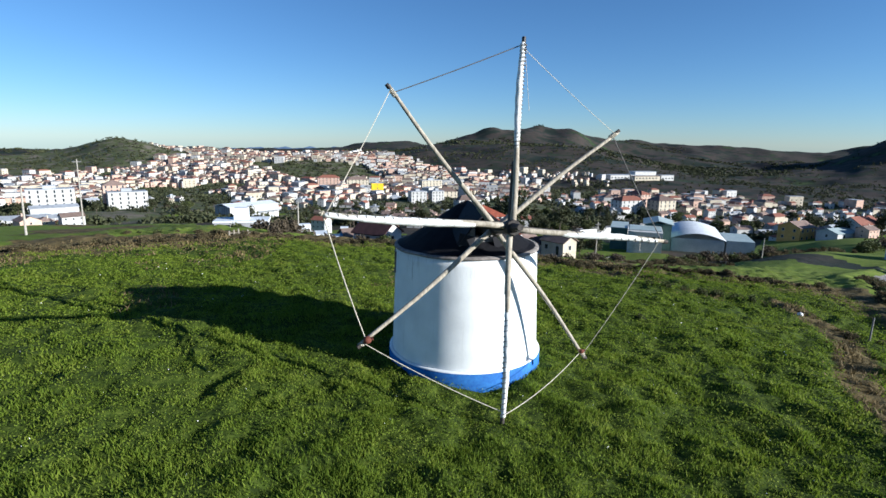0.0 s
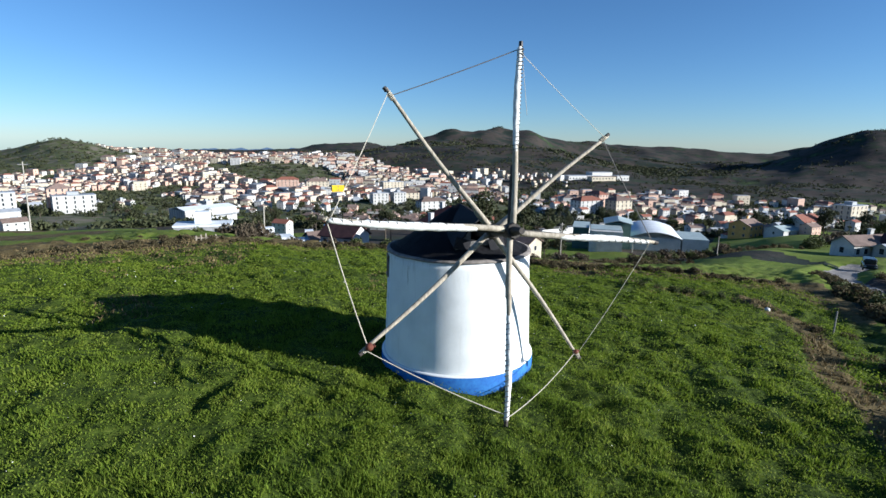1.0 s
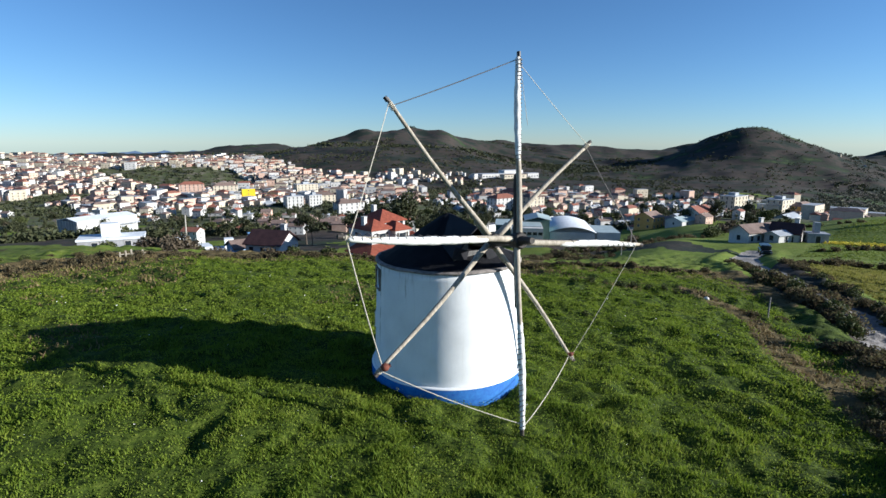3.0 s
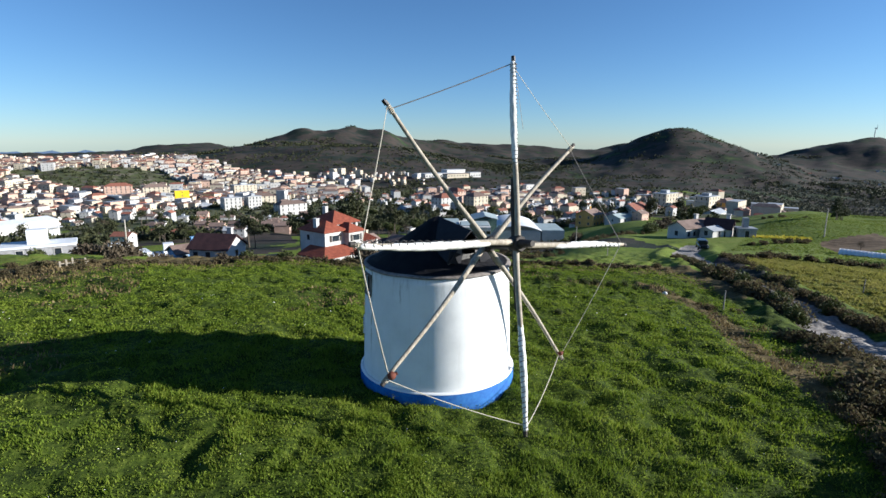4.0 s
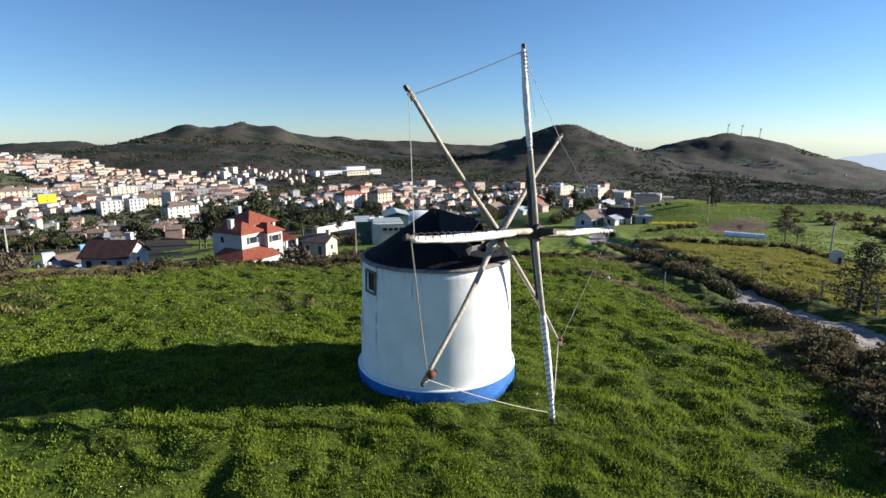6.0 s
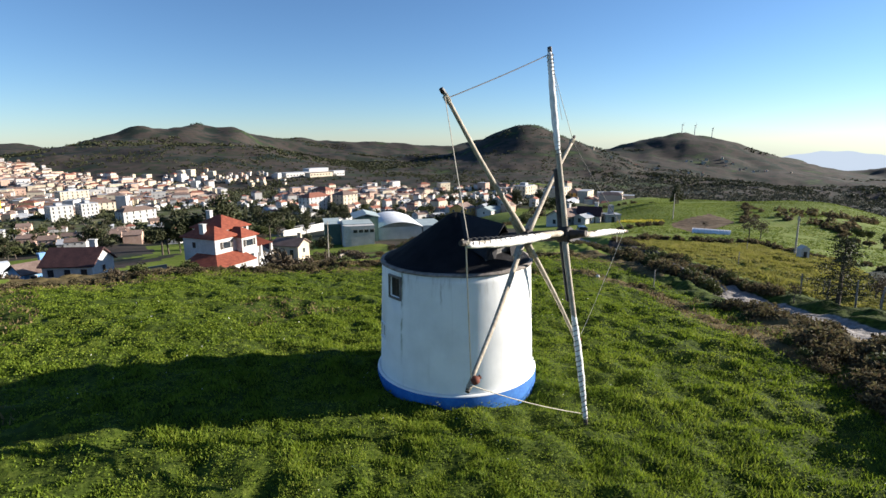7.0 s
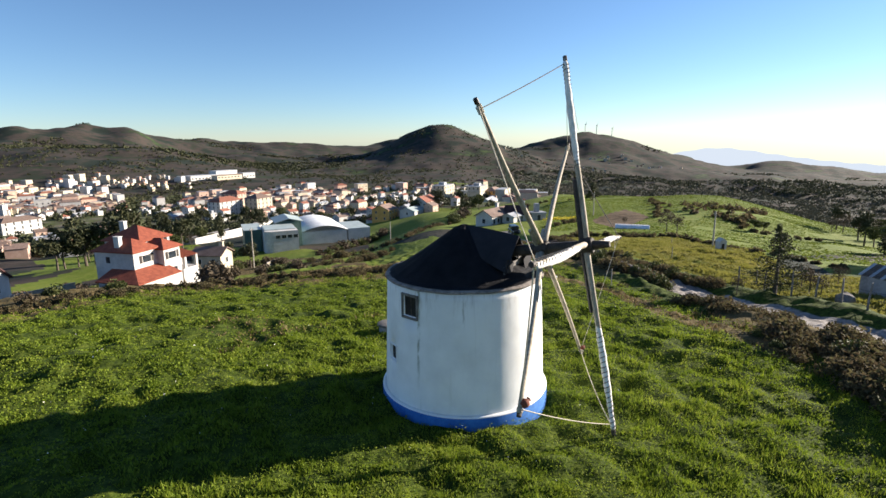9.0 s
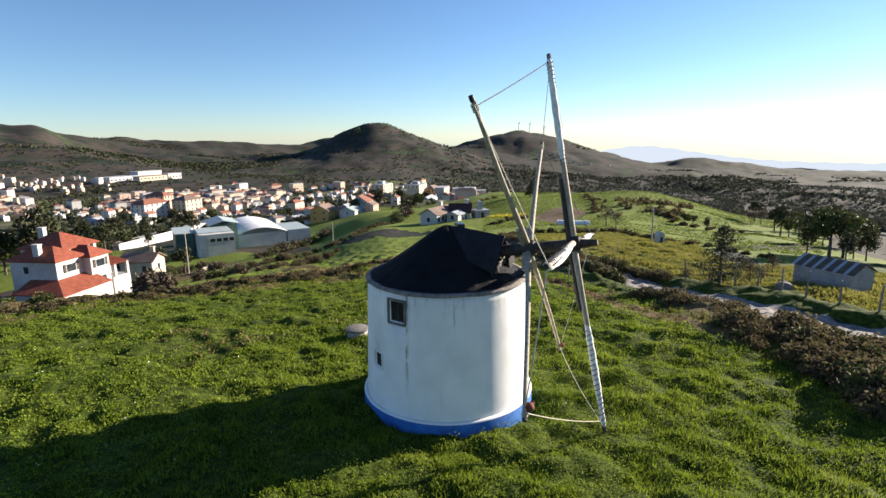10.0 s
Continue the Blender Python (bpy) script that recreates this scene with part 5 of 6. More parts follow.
# the town: nearer houses each on their own, the rest as one crowd of roofs
town_rng = random.Random(5)
TEMPLATES = []
for w, d, fl, roof, wm, rm, text in (
        (11, 8, 2, "gable", WHITE_WALL, OLD_TILE, "white two-storey house with a weathered tile roof"), (9, 8, 1, "hip", WHITE_WALL, RED_TILE, "low white house with an orange tile roof"),
        (12, 9, 2, "hip", CREAM_WALL, OLD_TILE, "cream two-storey house with a hipped tile roof"), (10, 8, 3, "gable", WHITE_WALL, RED_TILE, "tall white house with an orange roof"),
        (14, 8, 1, "gable", WHITE_WALL, OLD_TILE, "long low white house with an old tile roof"), (9, 9, 2, "flat", WHITE_WALL, GREY_ROOF, "white flat-roofed house with small windows"),
        (10, 9, 2, "gable", PINK_WALL, OLD_TILE, "rose-washed house with a tile roof"), (16, 9, 1, "gable", GREY_WALL, GREY_ROOF, "grey workshop with a sheet roof")):
    ob = house(0, 0, 0, w, d, fl, roof, wm, rm, text, fronts=3, sides=1 if fl > 1 else 1, z=0, chimney=roof != "flat")
    TEMPLATES.append(ob)
BLOCKED = [(78, 162, 34), (-112, 334, 30), (-92, 308, 24), (-100, 285, 16), (6, 83, 20), (-7, 73, 9), (80, 87, 16), (-172, 290, 40)]


def free(x, y, gap, taken):
    return all((x - p) ** 2 + (y - q) ** 2 > (gap + g) ** 2 for p, q, g in taken)


taken = list(BLOCKED)
homes = []
for _ in range(6000):
    if len(homes) >= 260:
        break
    a, r = town_rng.uniform(-44, 52), town_rng.uniform(100, 560)
    x, y = on_bearing(a, r)
    dens = 0.75 if 200 < r else 0.2
    if a > 30:
        dens = 0.9 if r > 235 and a < 46 else 0.0
    if 14 < a <= 30 and r < 225:
        dens = 0.0
    if a < 14 and r < 150:
        dens = 0.0
    if a < 14 and 150 <= r < 360:
        dens = 0.34 if r > 215 else 0.0
    wood = float(fractal(np.array([x / 90]), np.array([y / 90]), 3, 21)[0])
    if town_rng.random() > dens or (wood > 0.12 and a < 28) or not free(x, y, 6.5, taken):
        continue
    taken.append((x, y, 6.0))
    homes.append((x, y))
spare = list(TEMPLATES)
for n_, (x, y) in enumerate(homes):
    turn = 30 * math.sin(x / 130) + 18 * math.cos(y / 90) + town_rng.choice((0, 0, 90, 180)) + town_rng.uniform(-8, 8)
    m = pose(x, y, gz(x, y) + 0.2, 0, 0, turn)
    small = town_rng.uniform(0.56, 0.78)
    src = town_rng.randrange(len(TEMPLATES))
    if spare and TEMPLATES[src] in spare:
        TEMPLATES[src].matrix_basis = m @ Matrix.Scale(0.7, 4)
        spare.remove(TEMPLATES[src])
    else:
        small *= 0.82 if x > 0.55 * y else 1.0
        copy_thing(TEMPLATES[src], m).scale = (small, small, small)

TOWN_MATS = [WHITE_WALL, CREAM_WALL, PINK_WALL, OLD_TILE, RED_TILE, GREY_ROOF, GLASS]
tv, tf, ts = [], [], []


def crowd_house(x, y, z, w, d, h, turn, wall_slot, roof_slot, gabled):
    c, s = math.cos(turn), math.sin(turn)
    k0 = len(tv)
    rise = d * 0.22 if gabled else 0.3

    def put(px, py, pz):
        tv.append((x + c * px - s * py, y + s * px + c * py, z + pz))
    for pz in (-6, h):
        for px, py in ((-w / 2, -d / 2), (w / 2, -d / 2), (w / 2, d / 2), (-w / 2, d / 2)):
            put(px, py, pz)
    for a, b in ((0, 1), (1, 2), (2, 3), (3, 0)):
        tf.append((k0 + a, k0 + b, k0 + 4 + b, k0 + 4 + a))
        ts.append(wall_slot)
    e = 0.35
    k1 = len(tv)
    if gabled:
        for px, py, pz in ((-w / 2 - e, -d / 2 - e, h - 0.1), (w / 2 + e, -d / 2 - e, h - 0.1), (w / 2 + e, d / 2 + e, h - 0.1), (-w / 2 - e, d / 2 + e, h - 0.1), (-w / 2 + (d / 2 if w > d * 1.1 else 0.3) * 0.8, 0, h + rise), (w / 2 - (d / 2 if w > d * 1.1 else 0.3) * 0.8, 0, h + rise)):
            put(px, py, pz)
        for f in ((0, 1, 5, 4), (2, 3, 4, 5), (1, 2, 5, 5), (3, 0, 4, 4)):
            tf.append(tuple(k1 + q for q in f))
            ts.append(roof_slot)
    else:
        for px, py in ((-w / 2 - 0.1, -d / 2 - 0.1), (w / 2 + 0.1, -d / 2 - 0.1), (w / 2 + 0.1, d / 2 + 0.1), (-w / 2 - 0.1, d / 2 + 0.1)):
            put(px, py, h + 0.15)
        tf.append((k1, k1 + 1, k1 + 2, k1 + 3))
        ts.append(roof_slot)
    floors = max(1, int(h / 2.9))
    for f in range(floors):
        for face in range(2):
            span = w if face == 0 else d
            n = max(1, int(span / 4))
            for q in range(n):
                k2 = len(tv)
                mid = -span / 2 + span * (q + 0.5) / n
                for u, t in ((-0.55, 0.9), (0.55, 0.9), (0.55, 2.1), (-0.55, 2.1)):
                    if face == 0:
                        put(mid + u, -d / 2 - 0.04, f * 2.9 + t)
                    else:
                        put(w / 2 + 0.04, mid + u, f * 2.9 + t)
                tf.append((k2, k2 + 1, k2 + 2, k2 + 3))
                ts.append(6)


crowd = []
cell = {}
for _ in range(60000):
    if len(crowd) >= 5600:
        break
    a = town_rng.uniform(-48, 30)
    r = 500 + 1050 * town_rng.random() ** 1.1
    x, y = on_bearing(a, r)
    if r > np.interp(a, (-48, -13, -7, -1, 6, 16), (1500, 1450, 1150, 880, 720, 640)) * town_rng.uniform(0.86, 1.1):
        continue
    if a < -31 and r > 950:
        continue
    if a < -33 and r > 800 and town_rng.random() > 0.15:
        continue
    wood = float(fractal(np.array([x / 130]), np.array([y / 130]), 3, 33)[0])
    if wood > 0.30 or r < 560 and wood > 0.05:
        continue
    key = (int(x // 8.5), int(y // 8.5))
    if key in cell or -72 < x < -36 and 545 < y < 606:
        continue
    cell[key] = 1
    crowd.append((x, y))
for _ in range(900):
    a, r = town_rng.uniform(30, 56), town_rng.uniform(330, 620)
    x, y = on_bearing(a, r)
    key = (int(x // 13), int(y // 13))
    if key in cell or float(fractal(np.array([x / 90]), np.array([y / 90]), 2, 12)[0]) > 0.15 or a > 50 and r > 480:
        continue
    cell[key] = 1
    crowd.append((x, y))
for _ in range(170):
    a, r = town_rng.choice(((0, 900), (4, 880), (8, 860), (11, 900), (14, 840), (6, 840), (58, 1700), (64, 2100), (-25, 1500)))
    x, y = on_bearing(a + town_rng.gauss(0, 2.2), r + town_rng.gauss(0, 45))
    crowd.append((x, y))
cx_, cy_ = np.array([p[0] for p in crowd]), np.array([p[1] for p in crowd])
cz_ = ground_height(cx_, cy_)
for (x, y), z in zip(crowd, cz_):
    r = math.hypot(x, y)
    big = town_rng.random() < 0.11
    w, d = (town_rng.uniform(10, 17), town_rng.uniform(7, 9)) if big else (town_rng.uniform(4.5, 7.5), town_rng.uniform(4, 6))
    h = 2.7 * (town_rng.choice((2, 3, 3, 4)) if big else town_rng.choice((1, 1, 2, 2, 2)))
    turn = 0.6 * math.sin(x / 210) + 0.5 * math.cos(y / 160) + town_rng.choice((0, 0, math.pi / 2)) + town_rng.gauss(0, 0.08)
    roof_slot = town_rng.choice((3, 3, 3, 3, 4, 5)) if not big else town_rng.choice((3, 4, 5, 5))
    crowd_house(x, y, float(z), w, d, h, turn, town_rng.choice((0, 0, 0, 1, 1, 1, 1, 2, 2)), roof_slot, roof_slot != 5)
me = bpy.data.meshes.new("town_houses")
me.from_pydata(tv, [], [tuple(dict.fromkeys(f)) for f in tf])
for m_ in TOWN_MATS:
    me.materials.append(m_)
me.polygons.foreach_set("material_index", np.array(ts, np.int32))
tagged(new("town_houses", me), "crowd of pale houses with tile roofs across the valley", "town", kind="stuff")

# garden walls and the raised road below the town
for x, y, rz, length in ((-1.5, 91.0, 10, 7), (41.0, 112.0, 30, 5)):
    ob = thing("garden_wall", x, y, gz(x, y), rz, "low pale rendered garden wall", "wall", "garden walls")
    part("panel", boxes((-length / 2, length / 2, -0.1, 0.1, -1.2, 1.0)), CREAM_WALL, ob)
    part("coping", boxes((-length / 2 - 0.05, length / 2 + 0.05, -0.16, 0.16, 1.0, 1.08)), CONCRETE, ob)
ob = thing("raised_road", 98.1, 252.1, -31.5, 26, "raised pale road with a parapet below the apartment blocks", "road", kind="structure")
part("deck", boxes((-34, 34, -4, 4, -6, 1.5)), CONCRETE, ob)
part("parapet", boxes((-34, 34, -4.3, -4.0, -6, 2.3)), PALE_STONE, ob)

# wind turbines on the far ridge
for q, (a, r) in enumerate(((60.2, 2690), (61.4, 2690), (62.9, 2690))):
    x, y = on_bearing(a, r)
    ob = thing("wind_turbine", x, y, gz(x, y) - 2, 20, "white wind turbine on the far ridge", "turbine", "wind turbines")
    part("tower", tube(bmesh.new(), [(0, 0, 0), (0, 0, 42)], [1.9, 1.1], 8), WHITE_WALL, ob)
    part("nacelle", boxes((-1.5, 1.5, -4, 3, 41, 44)), WHITE_WALL, ob)
    for n_ in range(3):
        ang = radians(120 * n_ + 25 * q)
        part("blade", tube(bmesh.new(), [(0, -4.6, 42.5), (14 * math.sin(ang), -4.6, 42.5 + 14 * math.cos(ang))], [0.9, 0.3], 5), WHITE_WALL, ob)

# ---- plants ----
plant_rng = np.random.default_rng(11)


def leaf_cards(centres, size, rng, flat_bias=0.0, slim=1.0):
    """Small crooked leaves (two triangles each) at the given spots; returns corners and faces."""
    n = len(centres)
    a = rng.normal(size=(n, 3))
    a[:, 2] *= 1 - flat_bias
    a /= np.linalg.norm(a, axis=1)[:, None] + 1e-9
    b = rng.normal(size=(n, 3))
    b -= (b * a).sum(1)[:, None] * a
    b /= np.linalg.norm(b, axis=1)[:, None] + 1e-9
    s = (size * rng.uniform(0.6, 1.4, n))[:, None]
    bent = np.cross(a, b) * s * 0.25
    v = np.stack([centres - a * s, centres + b * s * 0.5 * slim + bent, centres + a * s, centres - b * s * 0.5 * slim + bent], 1).reshape(-1, 3)
    i = np.arange(n)[:, None] * 4
    f = np.concatenate([i + [0, 1, 2], i + [0, 2, 3]], 1).reshape(-1, 3)
    return v, f


def lumpy_shell(n, rng, rx, ry, rz, lumps=9, hollow=0.55):
    """Spots over a crown made of several overlapping clumps, thin at its core."""
    c = rng.normal(size=(lumps, 3))
    c /= np.linalg.norm(c, axis=1)[:, None]
    c *= rng.uniform(0.25, 0.72, lumps)[:, None]
    r = rng.uniform(0.28, 0.52, lumps)
    which = rng.integers(0, lumps, n)
    d = rng.normal(size=(n, 3))
    d /= np.linalg.norm(d, axis=1)[:, None]
    rad = hollow + (1 - hollow) * rng.random(n) ** 0.5
    p = c[which] + d * (r[which] * rad)[:, None]
    return p * np.array([rx, ry, rz])


def tree_kind(height, spread, trunk, leaves, leaf, tone, seed, base=0.3, lumps=9):
    """Meshes of one kind of tree: trunk with limbs, crown of leaves."""
    rng = np.random.default_rng(seed)
    bm = bmesh.new()
    top = height * 0.72
    tube(bm, [(0, 0, -0.8), (0.02 * height, 0, height * 0.25), (0, 0.02 * height, top)], [trunk, trunk * 0.75, trunk * 0.2], 7)
    for q in range(6):
        a = q * 1.05 + rng.uniform(0, 0.6)
        z0 = height * (base + 0.07 * q)
        tip_ = (spread * 0.62 * math.cos(a), spread * 0.62 * math.sin(a), z0 + height * 0.2)
        tube(bm, [(0.01 * height, 0, z0), (tip_[0] * 0.5, tip_[1] * 0.5, z0 + height * 0.08), tip_], [trunk * 0.4, trunk * 0.28, trunk * 0.1], 5)
    wood = bpy.data.meshes.new("trunk")
    bm.to_mesh(wood)
    bm.free()
    wood.materials.append(BARK)
    spots_ = lumpy_shell(leaves, rng, spread, spread, height * (1 - base) * 0.5, lumps) + np.array([0, 0, height * (base + (1 - base) * 0.5)])
    v, f = leaf_cards(spots_, leaf, rng)
    return wood, array_mesh("crown", v, f, [tone])


def conifer_kind(height, spread, seed, tone):
    """Open, ragged conifer: drooping tiers with gaps."""
    rng = np.random.default_rng(seed)
    bm = bmesh.new()
    tube(bm, [(0, 0, -0.5), (0.05, 0.03, height * 0.5), (0, 0, height)], [height * 0.035, height * 0.022, 0.02], 7)
    spots_ = []
    for q in range(26):
        z = height * (0.12 + 0.86 * q / 26)
        a = q * 2.4 + rng.uniform(-0.3, 0.3)
        reach = spread * (1 - 0.82 * q / 26) * rng.uniform(0.55, 1.1)
        end = np.array([reach * math.cos(a), reach * math.sin(a), z + reach * 0.08])
        tube(bm, [(0, 0, z), tuple(end)], [height * 0.008, 0.012], 4)
        for s in np.linspace(0.25, 1, 9):
            spots_.append(rng.normal(size=(9, 3)) * [0.20 * spread * 0.5, 0.20 * spread * 0.5, 0.11 * spread * 0.6] + end * s + np.array([0, 0, z * (1 - s) - 0.05 * reach * s]))
    wood = bpy.data.meshes.new("trunk")
    bm.to_mesh(wood)
    bm.free()
    wood.materials.append(BARK)
    v, f = leaf_cards(np.concatenate(spots_), 0.12, rng, slim=0.6)
    return wood, array_mesh("crown", v, f, [tone])


def bush_kind(size, leaves, leaf, tone, seed, tall=0.7):
    """Crown mesh and stem mesh of a low shrub."""
    rng = np.random.default_rng(seed)
    spots_ = lumpy_shell(leaves, rng, size, size, size * tall, 12, 0.35) + np.array([0, 0, size * tall * 0.55])
    spots_ = spots_[spots_[:, 2] > -0.1 * size]
    v, f = leaf_cards(spots_, leaf, rng)
    bm = bmesh.new()
    for q in range(7):
        a = q * 0.9
        tube(bm, [(0.05 * math.cos(a), 0.05 * math.sin(a), -0.3), (size * 0.6 * math.cos(a), size * 0.6 * math.sin(a), size * tall * (0.5 + 0.08 * q))], [0.03 * size, 0.012 * size], 4)
    wood = bpy.data.meshes.new("woody_base")
    bm.to_mesh(wood)
    bm.free()
    wood.materials.append(BARK)
    return wood, array_mesh("foliage", v, f, [tone])


def plant(kinds, name, x, y, scale, turn, label, category, group, sink=0.0, stems="trunk", leaves="crown"):
    wood, crown = kinds
    ob = new(name)
    ob.matrix_basis = pose(x, y, gz(x, y) - sink, 0, 0, turn) @ Matrix.Scale(scale, 4)
    tagged(ob, label, category, group)
    shared(stems, wood, ob)
    shared(leaves, crown, ob)
    return ob


BROAD = [tree_kind(8.5, 3.6, 0.28, 1100, 0.34, OLIVE, 1), tree_kind(7.0, 3.9, 0.26, 1000, 0.34, SHRUB, 2), tree_kind(10.5, 3.0, 0.28, 1100, 0.34, OLIVE, 3, 0.22, 12)]
PINE = [tree_kind(12, 4.4, 0.32, 1200, 0.36, OLIVE, 6, 0.5, 10)]
BARE = [tree_kind(6.0, 2.8, 0.16, 700, 0.16, BROWN_LEAF, 8, 0.25, 12)]
BUSH = [bush_kind(1.0, 850, 0.09, BRAMBLE, 21), bush_kind(1.2, 950, 0.092, BRAMBLE, 22, 0.55), bush_kind(0.9, 760, 0.088, SHRUB, 23, 0.8)]
TIDY = [bush_kind(1.4, 620, 0.17, SHRUB, 25, 0.75), bush_kind(1.6, 620, 0.18, BROWN_LEAF, 26, 0.7)]

# the ragged conifer beyond the track, and saplings near it
plant(conifer_kind(4.8, 2.3, 31, OLIVE), "conifer", 30.9, 17.2, 1.0, 0, "ragged dark conifer with gaps between its branches", "tree", "")
for x, y, s in ((33.0, 15.5, 0.33), (31.8, 14.6, 0.28), (36.0, 16.5, 0.36), (38.5, 14.5, 0.3), (29.6, 19.3, 0.25)):
    plant(BARE[0], "sapling", x, y, s, 40 * x, "thin young tree with sparse brown twigs", "tree", "saplings by the fence")

# hedges and brambles: (from, to, number, size, breadth)
hedge_rng = random.Random(3)
far_bushes = []
HEDGES = (((28.2, 24.2), (36.0, 37.5), 22, 1.2, 0.7), ((36.0, 37.5), (44.2, 50.8), 18, 0.7, 0.5), ((31.8, 21.2), (35.2, 27.5), 9, 0.9, 0.4), ((35.2, 27.5), (49, 46.5), 18, 0.85, 0.6), ((49, 47), (62, 51), 12, 0.95, 0.8), ((62, 51), (74.5, 40.5), 14, 0.95, 0.7), ((74.5, 41), (63, 26), 8, 0.8, 0.6),
          ((23.0, 20.6), (19.2, 13.0), 20, 0.78, 1.1), ((18.4, 13.2), (15.2, 4.0), 28, 1.08, 1.2), ((17.0, 13.0), (13.6, 5.4), 16, 0.8, 0.9), ((-6, 51.5), (14.5, 45.6), 18, 0.55, 1.0), ((14.5, 45.6), (33, 42), 12, 0.55, 0.8), ((-30, 52), (-6, 51.5), 14, 0.5, 1.6),
          ((28, 73), (52, 84), 16, 1.1, 1.6), ((40, 95), (66, 96), 14, 1.3, 2.0), ((66, 96), (92, 108), 12, 1.3, 1.6), ((82, 70), (103, 73), 10, 1.0, 0.8), ((110, 58), (205, 99), 42, 1.15, 2.4), ((126, 51), (109, 38), 12, 0.9, 1.6), ((109, 38), (113, 27.5), 10, 0.85, 1.4), ((74.5, 41), (64, 24), 12, 0.7, 0.6), ((64, 24), (55, 15), 9, 0.6, 0.6), ((124, 110), (160, 92), 12, 1.0, 0.8), ((17.0, 11.4), (10.4, 8.6), 24, 0.95, 1.1), ((16.0, 9.4), (9.6, 6.4), 24, 1.05, 1.4), ((14.5, 7.0), (9.0, 3.8), 20, 1.1, 1.4), ((12.5, 4.5), (8.0, 1.2), 14, 1.1, 1.5), ((15.6, 11.2), (13.4, 8.0), 9, 0.8, 0.7), ((15.2, 14.4), (14.4, 12.6), 4, 0.6, 0.7))
for n_, ((x0, y0), (x1, y1), count, size, breadth) in enumerate(HEDGES):
    for q in range(count):
        s = (q + hedge_rng.random()) / count
        x, y = x0 + (x1 - x0) * s + hedge_rng.gauss(0, breadth * 0.5), y0 + (y1 - y0) * s + hedge_rng.gauss(0, breadth * 0.5)
        if x > 50:
            far_bushes.append((x, y, size * hedge_rng.uniform(0.7, 1.3)))
            continue
        k = hedge_rng.choice((0, 1, 1, 2) if n_ not in (7, 8, 9, 23, 24, 25, 26) else (0, 1, 1, 0, 2))
        plant(BUSH[k], "bramble_bush", x, y, size * hedge_rng.uniform(0.7, 1.35), hedge_rng.uniform(0, 360), ("green leafy shrub in the hedgerow" if k == 2 else "tangled brown bramble bush in the hedgerow"), "bush", "hedgerow bushes", 0.12, "woody_base", "foliage")
for x, y, s in ((16.4, 36.6, 0.4), (17.4, 36.0, 0.5), (18.4, 35.6, 0.55), (19.4, 35.1, 0.6), (20.3, 34.8, 0.55), (21.2, 34.2, 0.5), (22.1, 33.6, 0.5), (22.8, 33.1, 0.4), (12.0, 27.5, 0.4), (23.6, 27.0, 0.5), (24.5, 25.8, 0.55)):
    plant(BUSH[2 if x < 23 else 0], "bramble_bush", x, y, s, 50 * x, "low dark shrub in the grass", "bush", "shrubs in the field", 0.1, "woody_base", "foliage")

# unkempt brown hedge all along the field's far edge


def bush_mass(name, rows_, leaves, leaf, tone, label):
    """Many tangled bushes as one mass of leaves."""
    rng = np.random.default_rng(len(rows_))
    spots_ = [lumpy_shell(leaves, rng, s, s, s * 0.65, 10, 0.35) + np.array([x, y, gz(x, y) + s * 0.3]) for x, y, s in rows_]
    v, f = leaf_cards(np.concatenate(spots_), leaf, rng)
    tagged(new(name, array_mesh(name, v, f, [tone])), label, "hedge", kind="stuff")


edge_bushes = []
for q in range(190):
    a = -74 + 116 * (q + hedge_rng.random()) / 170
    x, y = on_bearing(a, float(field_edge(a)) + 1.6 + (3.5 if a < -12 else 1.6) * hedge_rng.random())
    edge_bushes.append((x, y, hedge_rng.uniform(0.30, 0.58)))

bush_mass("field_hedge", edge_bushes, 420, 0.075, BRAMBLE, "unkempt brown bramble hedge along the field edge")
bush_mass("pasture_hedges", far_bushes, 260, 0.17, BRAMBLE, "dark hedgerows between the far pastures")

# trees and garden bushes down the slope and among the houses
tree_rng = random.Random(17)
for x, y, s, k in ((14.5, 186, 1.25, 0), (16.5, 187, 1.1, 2), (21.5, 186, 1.6, 0), (24.0, 187, 1.5, 1), (31.0, 185, 1.8, 0), (33.2, 184, 1.8, 2), (84.6, 46.2, 0.70, 3), (83.5, 44.0, 0.6, 3), (95.1, 51.7, 0.3, 3), (96.1, 59.8, 0.3, 3)):
    plant((BROAD + BARE)[k], "tree", x, y, s, 77 * x, "leafless brown tree at the pasture hedge" if k == 3 else "tall dark evergreen tree standing among gardens", "tree", "evergreen trees")
made_ = 0
for _ in range(4000):
    if made_ >= 175:
        break
    a, r = tree_rng.uniform(-46, 50), 80 + 300 * tree_rng.random() ** 0.8
    x, y = on_bearing(a, r)
    wood = float(fractal(np.array([x / 90]), np.array([y / 90]), 3, 21)[0])
    if -14 < a < 16 and r < 155 or a > 20 and r < 130 or a > 32 and r < 235 or a < -8 and r < 210 + 3 * (-8 - a):
        continue
    if wood < 0.0 and tree_rng.random() > 0.25 or not free(x, y, 1.5, taken):
        continue
    made_ += 1
    kind, label = tree_rng.choice(((BROAD[0], "dark evergreen tree among houses"), (BROAD[1], "broad green tree among houses"), (BROAD[2], "tall slender dark tree"), (PINE[0], "umbrella pine with a high dark crown"), (BARE[0], "leafless brown tree on the slope")))
    plant(kind, "tree", x, y, tree_rng.uniform(0.55, 1.1) * (0.7 if r < 120 else 1), tree_rng.uniform(0, 360), label, "tree", "trees among the houses")
made_ = 0
